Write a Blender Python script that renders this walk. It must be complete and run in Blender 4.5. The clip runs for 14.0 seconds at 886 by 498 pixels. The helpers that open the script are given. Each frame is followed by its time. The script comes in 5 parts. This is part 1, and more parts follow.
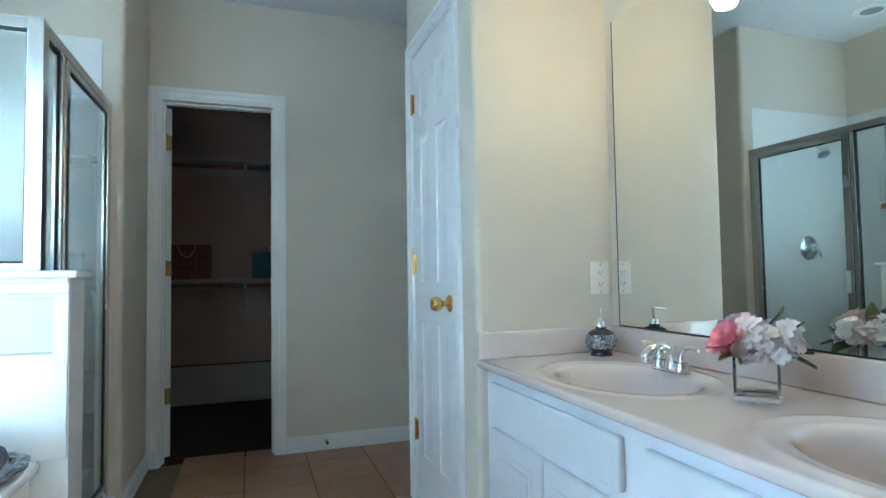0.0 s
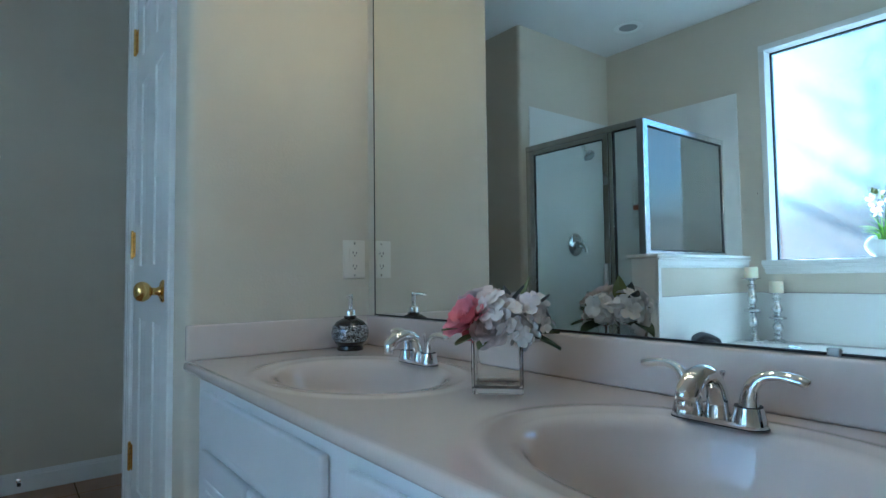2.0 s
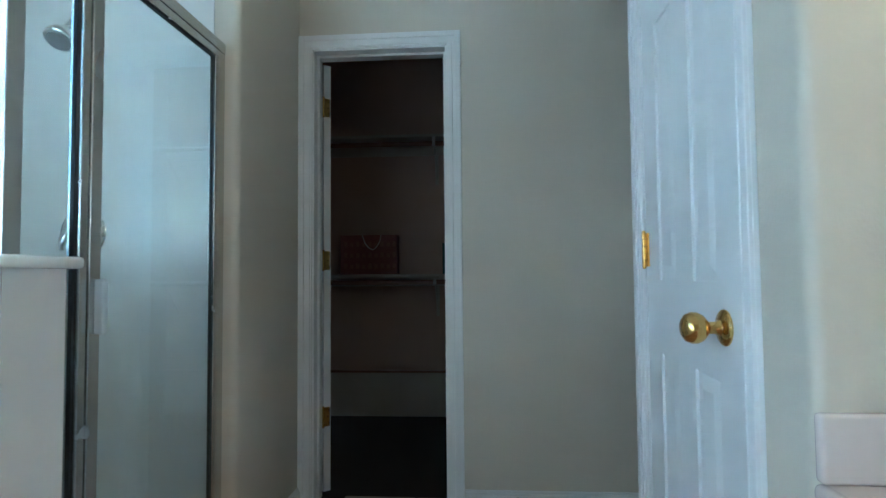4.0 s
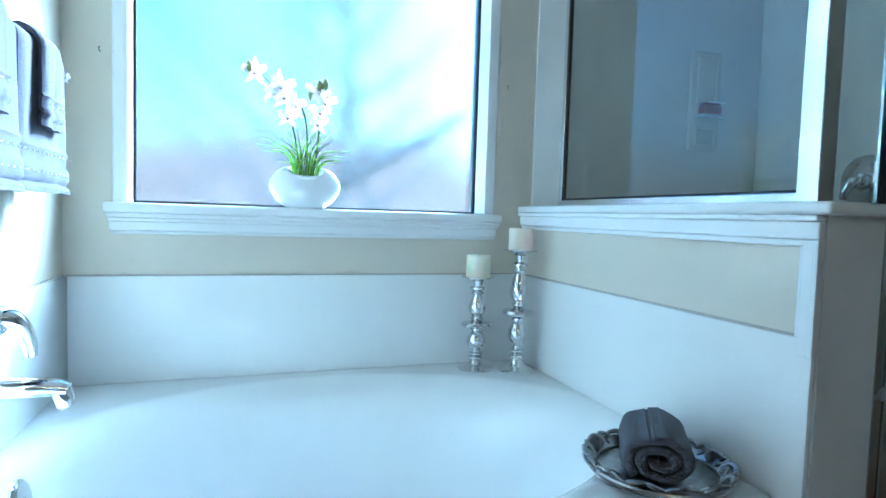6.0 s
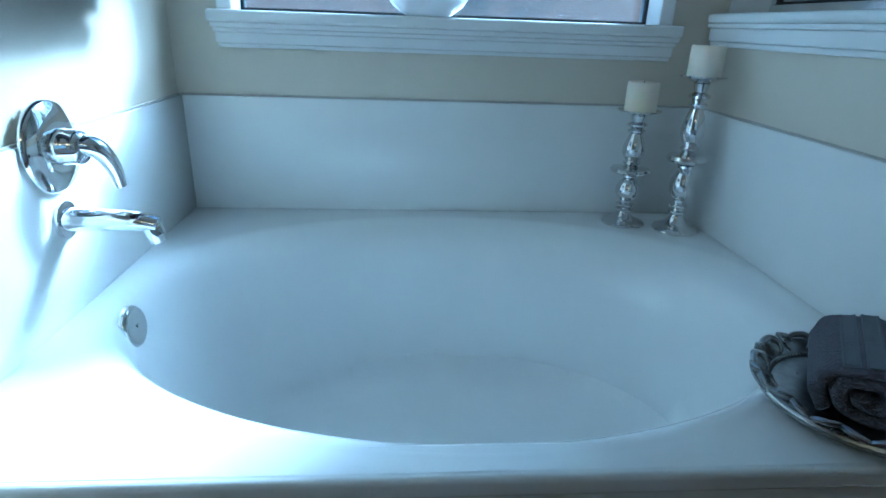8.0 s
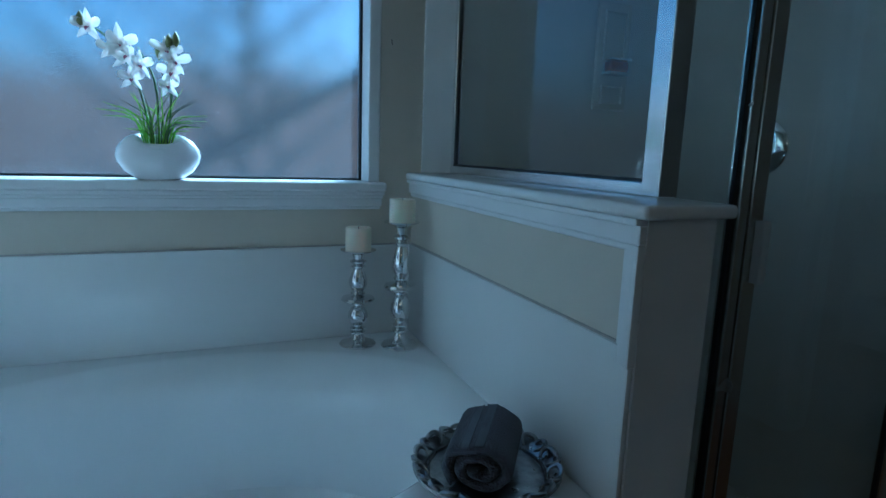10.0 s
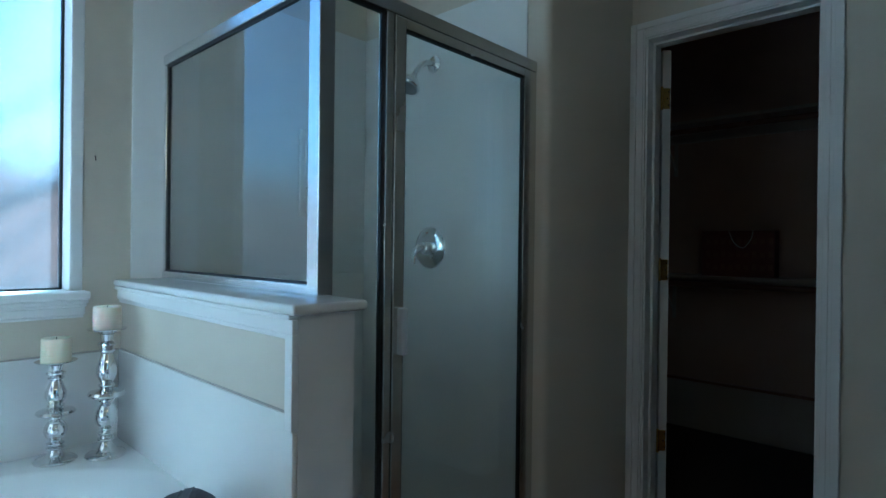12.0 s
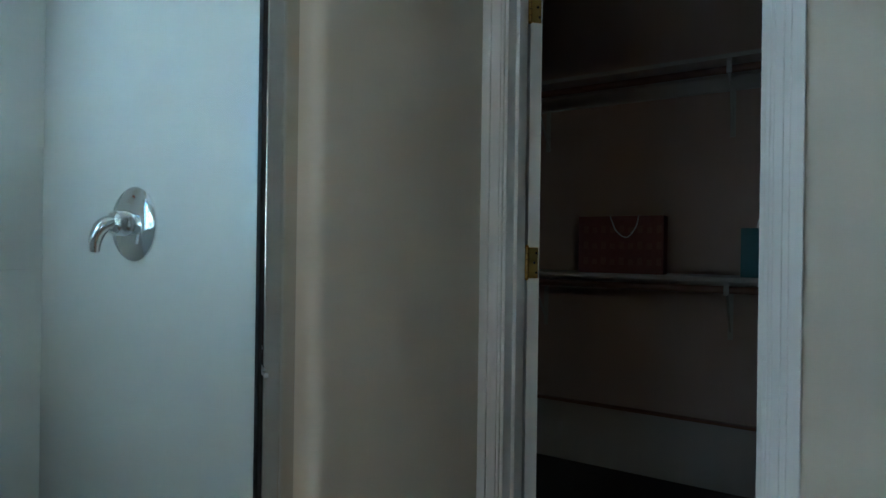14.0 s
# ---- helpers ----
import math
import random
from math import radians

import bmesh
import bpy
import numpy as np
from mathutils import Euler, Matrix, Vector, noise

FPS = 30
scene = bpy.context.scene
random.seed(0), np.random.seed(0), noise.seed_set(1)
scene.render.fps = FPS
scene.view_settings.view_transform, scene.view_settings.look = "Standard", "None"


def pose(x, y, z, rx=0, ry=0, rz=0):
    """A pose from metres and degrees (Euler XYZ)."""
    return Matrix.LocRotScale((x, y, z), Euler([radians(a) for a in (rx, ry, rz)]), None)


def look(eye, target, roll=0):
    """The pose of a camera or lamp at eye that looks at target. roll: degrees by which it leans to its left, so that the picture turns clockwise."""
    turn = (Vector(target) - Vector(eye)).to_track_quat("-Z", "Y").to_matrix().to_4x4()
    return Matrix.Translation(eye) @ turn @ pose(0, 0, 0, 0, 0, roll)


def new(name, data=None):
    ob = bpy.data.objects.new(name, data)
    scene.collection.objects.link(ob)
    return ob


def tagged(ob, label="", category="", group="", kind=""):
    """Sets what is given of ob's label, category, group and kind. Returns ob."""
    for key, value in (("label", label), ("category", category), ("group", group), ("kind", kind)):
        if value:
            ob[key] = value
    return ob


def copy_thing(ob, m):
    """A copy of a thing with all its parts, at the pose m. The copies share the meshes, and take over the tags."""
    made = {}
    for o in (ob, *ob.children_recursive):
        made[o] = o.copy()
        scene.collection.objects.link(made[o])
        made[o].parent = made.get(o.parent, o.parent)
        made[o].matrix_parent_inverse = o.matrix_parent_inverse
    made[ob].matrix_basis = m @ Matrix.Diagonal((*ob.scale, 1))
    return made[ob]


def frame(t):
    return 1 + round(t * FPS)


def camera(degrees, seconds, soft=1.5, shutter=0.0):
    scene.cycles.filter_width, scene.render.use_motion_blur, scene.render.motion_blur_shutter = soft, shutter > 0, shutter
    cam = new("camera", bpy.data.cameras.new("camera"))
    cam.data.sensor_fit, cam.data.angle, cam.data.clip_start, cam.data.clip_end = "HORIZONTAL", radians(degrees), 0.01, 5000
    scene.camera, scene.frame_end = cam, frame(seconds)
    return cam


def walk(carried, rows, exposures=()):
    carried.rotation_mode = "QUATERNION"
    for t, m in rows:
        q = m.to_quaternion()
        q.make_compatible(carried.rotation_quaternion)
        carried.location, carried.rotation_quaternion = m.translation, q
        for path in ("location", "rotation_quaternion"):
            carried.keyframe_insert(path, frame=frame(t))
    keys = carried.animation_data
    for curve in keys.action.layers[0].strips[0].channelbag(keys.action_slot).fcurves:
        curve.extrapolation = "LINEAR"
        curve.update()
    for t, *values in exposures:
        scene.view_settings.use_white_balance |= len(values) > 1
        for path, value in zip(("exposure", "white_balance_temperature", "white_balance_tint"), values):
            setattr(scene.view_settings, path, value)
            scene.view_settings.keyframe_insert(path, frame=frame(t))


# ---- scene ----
cam = camera(76.5, 14.0)
PATH = [
    (0, (-0.014, -0.033, 1.021), (0.633, 1.858, 1.111), -0.9),
    (0.5, (-0.04, -0.017, 1.012), (0.983, 1.7, 1.092), -0.8),
    (1, (0.127, 0.076, 0.982), (1.343, 1.661, 1.066), -0.9),
    (1.5, (0.255, 0.148, 0.958), (1.487, 1.721, 1.047), -0.9),
    (2, (0.332, 0.182, 0.942), (1.563, 1.755, 1.041), -0.7),
    (2.2, (0.343, 0.192, 0.937), (1.576, 1.763, 1.043), -0.7),
    (4.3, (0.264, 0.976, 1.028), (-0.287, 2.897, 1.115), -0.2),
    (4.5, (0.294, 0.968, 1.038), (-0.518, 2.794, 1.121), 0.1),
    (5, (0.317, 0.864, 1.05), (-0.915, 2.438, 1.121), 1.2),
    (5.5, (0.263, 0.787, 1.029), (-1.339, 1.982, 1.103), 1.5),
    (6, (0.154, 0.892, 1.004), (-1.726, 1.563, 0.891), 1.8),
    (6.5, (0.046, 0.944, 0.98), (-1.892, 1.275, 0.612), 1.8),
    (7, (-0.043, 0.947, 0.964), (-1.948, 1.185, 0.403), 2.0),
    (7.2, (-0.076, 0.953, 0.959), (-1.967, 1.17, 0.344), 2.1),
    (9.3, (-0.037, 1.072, 1.124), (-1.858, 1.208, 0.309), 1.8),
    (9.5, (0.03, 1.078, 1.13), (-1.82, 1.381, 0.434), 2.2),
    (10, (0.155, 1.169, 1.112), (-1.66, 1.939, 0.774), 2.0),
    (10.5, (0.319, 1.322, 1.132), (-1.379, 2.364, 0.958), 1.2),
    (11, (0.43, 1.367, 1.138), (-1.166, 2.566, 1.013), 0.7),
    (11.5, (0.457, 1.229, 1.16), (-0.99, 2.609, 1.099), 0.8),
    (12, (0.479, 1.149, 1.162), (-0.886, 2.611, 1.157), 0.7),
    (12.5, (0.487, 1.138, 1.158), (-0.834, 2.639, 1.17), 0.7),
    (13, (0.453, 1.239, 1.14), (-0.845, 2.761, 1.15), 0.8),
    (13.5, (0.327, 1.596, 1.113), (-0.88, 3.191, 1.122), 0.4),
    (14, (0.140, 2.034, 1.114), (-0.889, 3.748, 1.115), 0.8),
]
walk(cam, [(t, look(e, g, r)) for t, e, g, r in PATH],
     [(0.0, 3.68, 4300, -9), (1.0, 3.28, 4220, -9), (1.5, 2.90, 4150, -9), (2.2, 2.65, 4100, -9), (4.3, 3.60, 4250, -9), (5.0, 3.2, 4150, -9), (6.0, 2.45, 4050, -10), (6.5, 2.14, 4025, -10), (7.2, 1.82, 4000, -10), (9.3, 0.66, 3750, -10), (10.0, 0.58, 3800, -10), (11.0, 1.12, 4000, -10), (11.5, 1.63, 4100, -10), (12.5, 2.32, 4100, -10), (13.0, 2.48, 4130, -10), (14.0, 3.33, 4250, -10)])

# ---- world, sun, exposure ----
world = bpy.data.worlds.new("sky")
scene.world = world
world.use_nodes = True
wn = world.node_tree
sky = wn.nodes.new("ShaderNodeTexSky")
sky.sky_type, sky.sun_disc = "NISHITA", False
SUN_DIR = Vector((1.0, -0.75, -0.80)).normalized()
sky.sun_elevation = math.asin(-SUN_DIR.z)
sky.sun_rotation = math.atan2(-SUN_DIR.x, -SUN_DIR.y)
wn.links.new(sky.outputs[0], wn.nodes["Background"].inputs[0])
wn.nodes["Background"].inputs[1].default_value = 0.085

sun = new("sun", bpy.data.lights.new("sun", "SUN"))
sun.data.energy, sun.data.angle, sun.data.color = 5.0, radians(9), (1.0, 0.95, 0.88)
sun.matrix_world = look((-6, 4, 6), Vector((-6, 4, 6)) + SUN_DIR)


# ---- materials ----
def material(name, color, rough=0.5, metal=0.0, var=0.06, scale=9.0, bump=0.0, bump_scale=120.0, spec=0.5, coat=0.0, two=None):
    m = bpy.data.materials.new(name)
    m.use_nodes = True
    nt = m.node_tree
    b = nt.nodes["Principled BSDF"]
    b.inputs["Roughness"].default_value, b.inputs["Metallic"].default_value = rough, metal
    b.inputs["Specular IOR Level"].default_value = spec
    b.inputs["Coat Weight"].default_value = coat
    tc = nt.nodes.new("ShaderNodeTexCoord")
    n = nt.nodes.new("ShaderNodeTexNoise")
    n.inputs["Scale"].default_value, n.inputs["Detail"].default_value = scale, 5
    nt.links.new(tc.outputs["Object"], n.inputs["Vector"])
    ramp = nt.nodes.new("ShaderNodeMix")
    ramp.data_type = "RGBA"
    other = two or [c * (1 - 2 * var) for c in color]
    ramp.inputs[6].default_value, ramp.inputs[7].default_value = (*color, 1), (*other, 1)
    nt.links.new(n.outputs["Fac"], ramp.inputs[0])
    nt.links.new(ramp.outputs[2], b.inputs["Base Color"])
    rr = nt.nodes.new("ShaderNodeMapRange")
    rr.inputs[3].default_value, rr.inputs[4].default_value = max(0, rough - 0.05), min(1, rough + 0.08)
    nt.links.new(n.outputs["Fac"], rr.inputs[0])
    nt.links.new(rr.outputs[0], b.inputs["Roughness"])
    if bump:
        n2 = nt.nodes.new("ShaderNodeTexNoise")
        n2.inputs["Scale"].default_value, n2.inputs["Detail"].default_value = bump_scale, 3
        nt.links.new(tc.outputs["Object"], n2.inputs["Vector"])
        bp = nt.nodes.new("ShaderNodeBump")
        bp.inputs["Strength"].default_value, bp.inputs["Distance"].default_value = bump, 0.002
        nt.links.new(n2.outputs["Fac"], bp.inputs["Height"])
        nt.links.new(bp.outputs[0], b.inputs["Normal"])
    return m


PAINT = material("cream_wall_paint", (0.63, 0.58, 0.48), 0.55, var=0.02, scale=2.5, bump=0.35, bump_scale=140)
CEIL = material("ceiling_paint", (0.74, 0.74, 0.73), 0.8, var=0.015, scale=3, bump=0.3, bump_scale=110)
TRIM = material("white_trim_paint", (0.80, 0.80, 0.79), 0.32, var=0.015, scale=6, bump=0.06, bump_scale=60)
CAB = material("white_cabinet_paint", (0.73, 0.74, 0.76), 0.30, var=0.015, scale=5, bump=0.05, bump_scale=50)
MARBLE = material("cultured_marble", (0.69, 0.61, 0.57), 0.07, var=0.03, scale=3.2, coat=0.4, two=(0.64, 0.56, 0.505))
ACRYLIC = material("white_acrylic", (0.82, 0.83, 0.83), 0.17, var=0.012, scale=2.0, coat=0.2)
PANEL = material("white_surround_panel", (0.80, 0.80, 0.78), 0.16, var=0.02, scale=1.8, bump=0.04, bump_scale=14)
CHROME = material("chrome", (0.86, 0.87, 0.88), 0.05, 1.0, var=0.01)
ALU = material("brushed_aluminium", (0.66, 0.65, 0.62), 0.24, 1.0, var=0.03, scale=6)
NICKEL = material("bright_aluminium", (0.78, 0.79, 0.80), 0.20, 1.0, var=0.03, scale=6)
BRASS = material("polished_brass", (0.80, 0.55, 0.17), 0.16, 1.0, var=0.06, scale=30)
SILVER = material("mercury_silver", (0.80, 0.80, 0.80), 0.03, 1.0, var=0.12, scale=45)
PEWTER = material("aged_pewter", (0.50, 0.50, 0.50), 0.28, 1.0, var=0.30, scale=70, bump=0.3, bump_scale=160)
GASKET = material("black_gasket", (0.012, 0.013, 0.016), 0.5, var=0.1)
GROUT = material("brown_grout", (0.20, 0.14, 0.09), 0.9, var=0.12, scale=30, bump=0.5, bump_scale=300)
CARPET = material("dark_carpet", (0.055, 0.045, 0.04), 0.95, var=0.25, scale=180, bump=1.0, bump_scale=600, spec=0.1)
# Closet walls are darkened to taupe, putting the closet's dimness into the paint.
CLOSET_SHADE_PAINT = material("shaded_closet_paint", (0.42, 0.31, 0.26), 0.7, var=0.03, scale=3, bump=0.25, bump_scale=130)
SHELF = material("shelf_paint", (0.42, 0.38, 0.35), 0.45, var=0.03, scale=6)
WOOD = material("stained_wood_rod", (0.17, 0.08, 0.05), 0.4, var=0.2, scale=25)


def tile_material():
    m = material("terracotta_tile", (0.42, 0.245, 0.145), 0.34, var=0.13, scale=7, bump=0.25, bump_scale=45, two=(0.31, 0.17, 0.10))
    nt = m.node_tree
    b = nt.nodes["Principled BSDF"]
    src = b.inputs["Base Color"].links[0].from_socket
    oi = nt.nodes.new("ShaderNodeObjectInfo")
    mr = nt.nodes.new("ShaderNodeMapRange")
    mr.inputs[3].default_value, mr.inputs[4].default_value = 0.88, 1.10
    nt.links.new(oi.outputs["Random"], mr.inputs[0])
    hs = nt.nodes.new("ShaderNodeHueSaturation")
    nt.links.new(mr.outputs[0], hs.inputs["Value"])
    nt.links.new(src, hs.inputs["Color"])
    nt.links.new(hs.outputs[0], b.inputs["Base Color"])
    return m


TILE = tile_material()


def glass_material(name, color, rough, ior=1.45, bump=0.0):
    m = bpy.data.materials.new(name)
    m.use_nodes = True
    b = m.node_tree.nodes["Principled BSDF"]
    b.inputs["Base Color"].default_value = (*color, 1)
    b.inputs["Roughness"].default_value = rough
    b.inputs["Transmission Weight"].default_value = 1.0
    b.inputs["IOR"].default_value = ior
    if bump:
        nt = m.node_tree
        tc = nt.nodes.new("ShaderNodeTexCoord")
        n = nt.nodes.new("ShaderNodeTexNoise")
        n.inputs["Scale"].default_value, n.inputs["Detail"].default_value = 330, 3
        nt.links.new(tc.outputs["Object"], n.inputs["Vector"])
        bp = nt.nodes.new("ShaderNodeBump")
        bp.inputs["Strength"].default_value, bp.inputs["Distance"].default_value = bump, 0.002
        nt.links.new(n.outputs["Fac"], bp.inputs["Height"])
        nt.links.new(bp.outputs[0], b.inputs["Normal"])
    return m


def frosted_material():
    """Obscure glass: rough refraction with a little scattered daylight in the pebbled surface."""
    m = glass_material("obscure_window_glass", (0.44, 0.49, 0.54), 0.06, 1.3, bump=0.35)
    nt = m.node_tree
    b, outp = nt.nodes["Principled BSDF"], nt.nodes["Material Output"]
    tr = nt.nodes.new("ShaderNodeBsdfTranslucent")
    tr.inputs["Color"].default_value = (0.78, 0.84, 0.90, 1)
    tc = nt.nodes.new("ShaderNodeTexCoord")
    n = nt.nodes.new("ShaderNodeTexNoise")
    n.inputs["Scale"].default_value, n.inputs["Detail"].default_value = 210, 2
    nt.links.new(tc.outputs["Object"], n.inputs["Vector"])
    mr = nt.nodes.new("ShaderNodeMapRange")
    mr.inputs[1].default_value, mr.inputs[2].default_value = 0.35, 0.70
    mr.inputs[3].default_value, mr.inputs[4].default_value = 0.012, 0.055
    nt.links.new(n.outputs["Fac"], mr.inputs[0])
    mx = nt.nodes.new("ShaderNodeMixShader")
    nt.links.new(mr.outputs[0], mx.inputs[0])
    nt.links.new(b.outputs[0], mx.inputs[1])
    nt.links.new(tr.outputs[0], mx.inputs[2])
    nt.links.new(mx.outputs[0], outp.inputs["Surface"])
    return m


GLASS = glass_material("shower_glass", (0.90, 0.95, 0.95), 0.0, 1.38)
FROST = frosted_material()
CLEAR = glass_material("clear_glass", (0.97, 0.98, 0.98), 0.0)

MIRROR = bpy.data.materials.new("mirror_silvering")
MIRROR.use_nodes = True
mb = MIRROR.node_tree.nodes["Principled BSDF"]
mb.inputs["Base Color"].default_value = (0.86, 0.89, 0.87, 1)
mb.inputs["Metallic"].default_value, mb.inputs["Roughness"].default_value = 1.0, 0.0


def glow_material(name, color, strength):
    m = bpy.data.materials.new(name)
    m.use_nodes = True
    b = m.node_tree.nodes["Principled BSDF"]
    b.inputs["Base Color"].default_value = (0.9, 0.88, 0.82, 1)
    b.inputs["Emission Color"].default_value = (*color, 1)
    b.inputs["Emission Strength"].default_value = strength
    return m


BULB = glow_material("warm_bulb", (1.0, 0.62, 0.30), 3.0)


def see_through(m, share):
    """Thin petals and blades let some of the light behind them pass."""
    nt = m.node_tree
    b = nt.nodes["Principled BSDF"]
    t, mx = nt.nodes.new("ShaderNodeBsdfTranslucent"), nt.nodes.new("ShaderNodeMixShader")
    mx.inputs[0].default_value = share
    nt.links.new(b.inputs["Base Color"].links[0].from_socket, t.inputs["Color"])
    nt.links.new(b.outputs[0], mx.inputs[1])
    nt.links.new(t.outputs[0], mx.inputs[2])
    nt.links.new(mx.outputs[0], nt.nodes["Material Output"].inputs["Surface"])


# ---- mesh helpers ----
def add_box(bm, lo, hi, bevel=0.0, seg=2):
    r = bmesh.ops.create_cube(bm, size=1.0)
    vs = r["verts"]
    for v in vs:
        v.co = Vector([l + (c + 0.5) * (h - l) for l, h, c in zip(lo, hi, v.co)])
    if bevel:
        es = list({e for v in vs for e in v.link_edges})
        bmesh.ops.bevel(bm, geom=es, offset=bevel, segments=seg, profile=0.5, affect="EDGES")
    return bm


def box(lo, hi, bevel=0.0, seg=2):
    return add_box(bmesh.new(), lo, hi, bevel, seg)


def boxes(*pairs, bevel=0.0):
    bm = bmesh.new()
    for lo, hi in pairs:
        add_box(bm, lo, hi, bevel)
    return bm


def add_prism(bm, outline, z0, z1):
    lo = [bm.verts.new((x, y, z0)) for x, y in outline]
    hi = [bm.verts.new((x, y, z1)) for x, y in outline]
    n = len(outline)
    bm.faces.new(lo[::-1])
    bm.faces.new(hi)
    for i in range(n):
        bm.faces.new((lo[i], lo[(i + 1) % n], hi[(i + 1) % n], hi[i]))
    return bm


def rounded(x0, x1, y0, y1, corners, r=0.02, seg=6):
    """Outline of a rectangle, counter-clockwise, with some corners (0: x0y0, 1: x1y0, 2: x1y1, 3: x0y1) rounded."""
    pts = []
    data = ((x0, y0, 180), (x1, y0, 270), (x1, y1, 0), (x0, y1, 90))
    for i, (x, y, a) in enumerate(data):
        if i not in corners:
            pts.append((x, y))
            continue
        cx = x + r if x == x0 else x - r
        cy = y + r if y == y0 else y - r
        for k in range(seg + 1):
            t = radians(a + 90 * k / seg)
            pts.append((cx + r * math.cos(t), cy + r * math.sin(t)))
    return pts


def add_lathe(bm, profile, seg=28, axis="z", at=(0, 0, 0), sx=1.0, sy=1.0):
    rings = []
    for r, h in profile:
        ring = []
        for k in range(seg):
            a = 2 * math.pi * k / seg
            p = Vector((r * math.cos(a) * sx, r * math.sin(a) * sy, h))
            if axis == "y":
                p = Vector((p.x, p.z, -p.y))
            if axis == "x":
                p = Vector((p.z, p.y, -p.x))
            ring.append(bm.verts.new(p + Vector(at)))
        rings.append(ring)
    for a, b in zip(rings, rings[1:]):
        for k in range(seg):
            bm.faces.new((a[k], a[(k + 1) % seg], b[(k + 1) % seg], b[k]))
    if profile[0][0] > 1e-6:
        bm.faces.new(rings[0][::-1])
    if profile[-1][0] > 1e-6:
        bm.faces.new(rings[-1])
    return bm


def lathe(profile, seg=28, axis="z", at=(0, 0, 0), sx=1.0, sy=1.0):
    return add_lathe(bmesh.new(), profile, seg, axis, at, sx, sy)


def smooth_line(points, n):
    """Catmull-Rom through the points, n steps a span."""
    p = [Vector(q) for q in points]
    p = [2 * p[0] - p[1]] + p + [2 * p[-1] - p[-2]]
    out = []
    for i in range(1, len(p) - 2):
        for k in range(n):
            t = k / n
            out.append(0.5 * (2 * p[i] + (p[i + 1] - p[i - 1]) * t + (2 * p[i - 1] - 5 * p[i] + 4 * p[i + 1] - p[i + 2]) * t * t
                              + (3 * p[i] - p[i - 1] - 3 * p[i + 1] + p[i + 2]) * t ** 3))
    out.append(p[-2])
    return out


def add_tube(bm, points, radii, seg=10, steps=5, flat=1.0):
    line = smooth_line(points, steps)
    rad = [Vector((r, 0, 0)) for r in (radii if isinstance(radii, (list, tuple)) else [radii] * len(points))]
    rad = [v.x for v in smooth_line(rad, steps)]
    side = None
    rings = []
    for i, p in enumerate(line):
        d = (line[min(i + 1, len(line) - 1)] - line[max(i - 1, 0)]).normalized()
        if side is None:
            side = d.orthogonal().normalized() if abs(d.z) > 0.95 else d.cross(Vector((0, 0, 1))).normalized()
        side = (side - d * side.dot(d)).normalized()
        up = side.cross(d)
        rings.append([bm.verts.new(p + max(rad[i], 1e-4) * (side * math.cos(2 * math.pi * k / seg) + up * flat * math.sin(2 * math.pi * k / seg))) for k in range(seg)])
    for a, b in zip(rings, rings[1:]):
        for k in range(seg):
            bm.faces.new((a[k], a[(k + 1) % seg], b[(k + 1) % seg], b[k]))
    bm.faces.new(rings[0][::-1])
    bm.faces.new(rings[-1])
    return bm


def tube(points, radii, seg=10, steps=5, flat=1.0):
    return add_tube(bmesh.new(), points, radii, seg, steps, flat)


def mesh_of(name, bm, mat, smooth=False):
    bmesh.ops.recalc_face_normals(bm, faces=bm.faces[:])
    me = bpy.data.meshes.new(name)
    bm.to_mesh(me)
    bm.free()
    me.materials.append(mat)
    if smooth:
        me.polygons.foreach_set("use_smooth", [True] * len(me.polygons))
        me.set_sharp_from_angle(angle=radians(40))
    return me


def part(name, bm, mat, parent=None, label="", smooth=False):
    ob = new(name, mesh_of(name, bm, mat, smooth))
    ob.parent = parent
    return tagged(ob, label)


def structure(name, bm, mat, label, category, smooth=False):
    return tagged(part(name, bm, mat, None, label, smooth), category=category, kind="structure")


def thing(name, at, label, category, group="", rz=0.0):
    ob = new(name)
    ob.matrix_basis = pose(*at, 0, 0, rz)
    ob.empty_display_size = 0.05
    return tagged(ob, label, category, group)


# ---- the room ----
WX, PY, LY, VY, SX = -1.51, 1.768, 0.46, 2.755, -0.548
MX, EY, DX, CY, CZ = 1.235, 1.715, 0.70, 3.385, 2.62
WIN = (0.608, 1.62, 1.017, 2.30)
J = 0.036

structure("floor", boxes(((-1.7, -1.42, -0.12), (1.36, 3.44, -0.008)), ((1.36, 2.43, -0.12), (2.42, 3.44, -0.008))), GROUT, "tiled bathroom floor with brown grout joints", "floor")
structure("closet_floor", box((-1.85, 3.44, -0.12), (1.0, 5.1, -0.002)), CARPET, "dark brown carpet on the closet floor", "carpet")
structure("ceiling", boxes(((-1.85, -1.42, CZ), (1.36, 5.1, CZ + 0.1)), ((1.36, 2.43, CZ), (2.42, 3.51, CZ + 0.1))), CEIL, "white painted textured ceiling", "ceiling")

bm = boxes(((WX - 0.14, 0.34, 0), (WX, WIN[0] - J, CZ)), ((WX - 0.14, WIN[1] + J, 0), (WX, 2.9, CZ)),
           ((WX - 0.14, WIN[0] - J, 0), (WX, WIN[1] + J, WIN[2] - 0.03)), ((WX - 0.14, WIN[0] - J, WIN[3] + J), (WX, WIN[1] + J, CZ)))
structure("wall_window", bm, PAINT, "cream painted wall around the frosted window", "wall")
bm = bmesh.new()
add_prism(bm, rounded(WX, -0.38, 0.34, LY, (1, 2)), 0, CZ)
structure("wall_tub_end", bm, PAINT, "cream painted wall behind the tub faucet", "wall", True)
structure("wall_hall", box((-0.62, -1.42, 0), (-0.50, 0.34, CZ)), PAINT, "cream painted side wall", "wall")
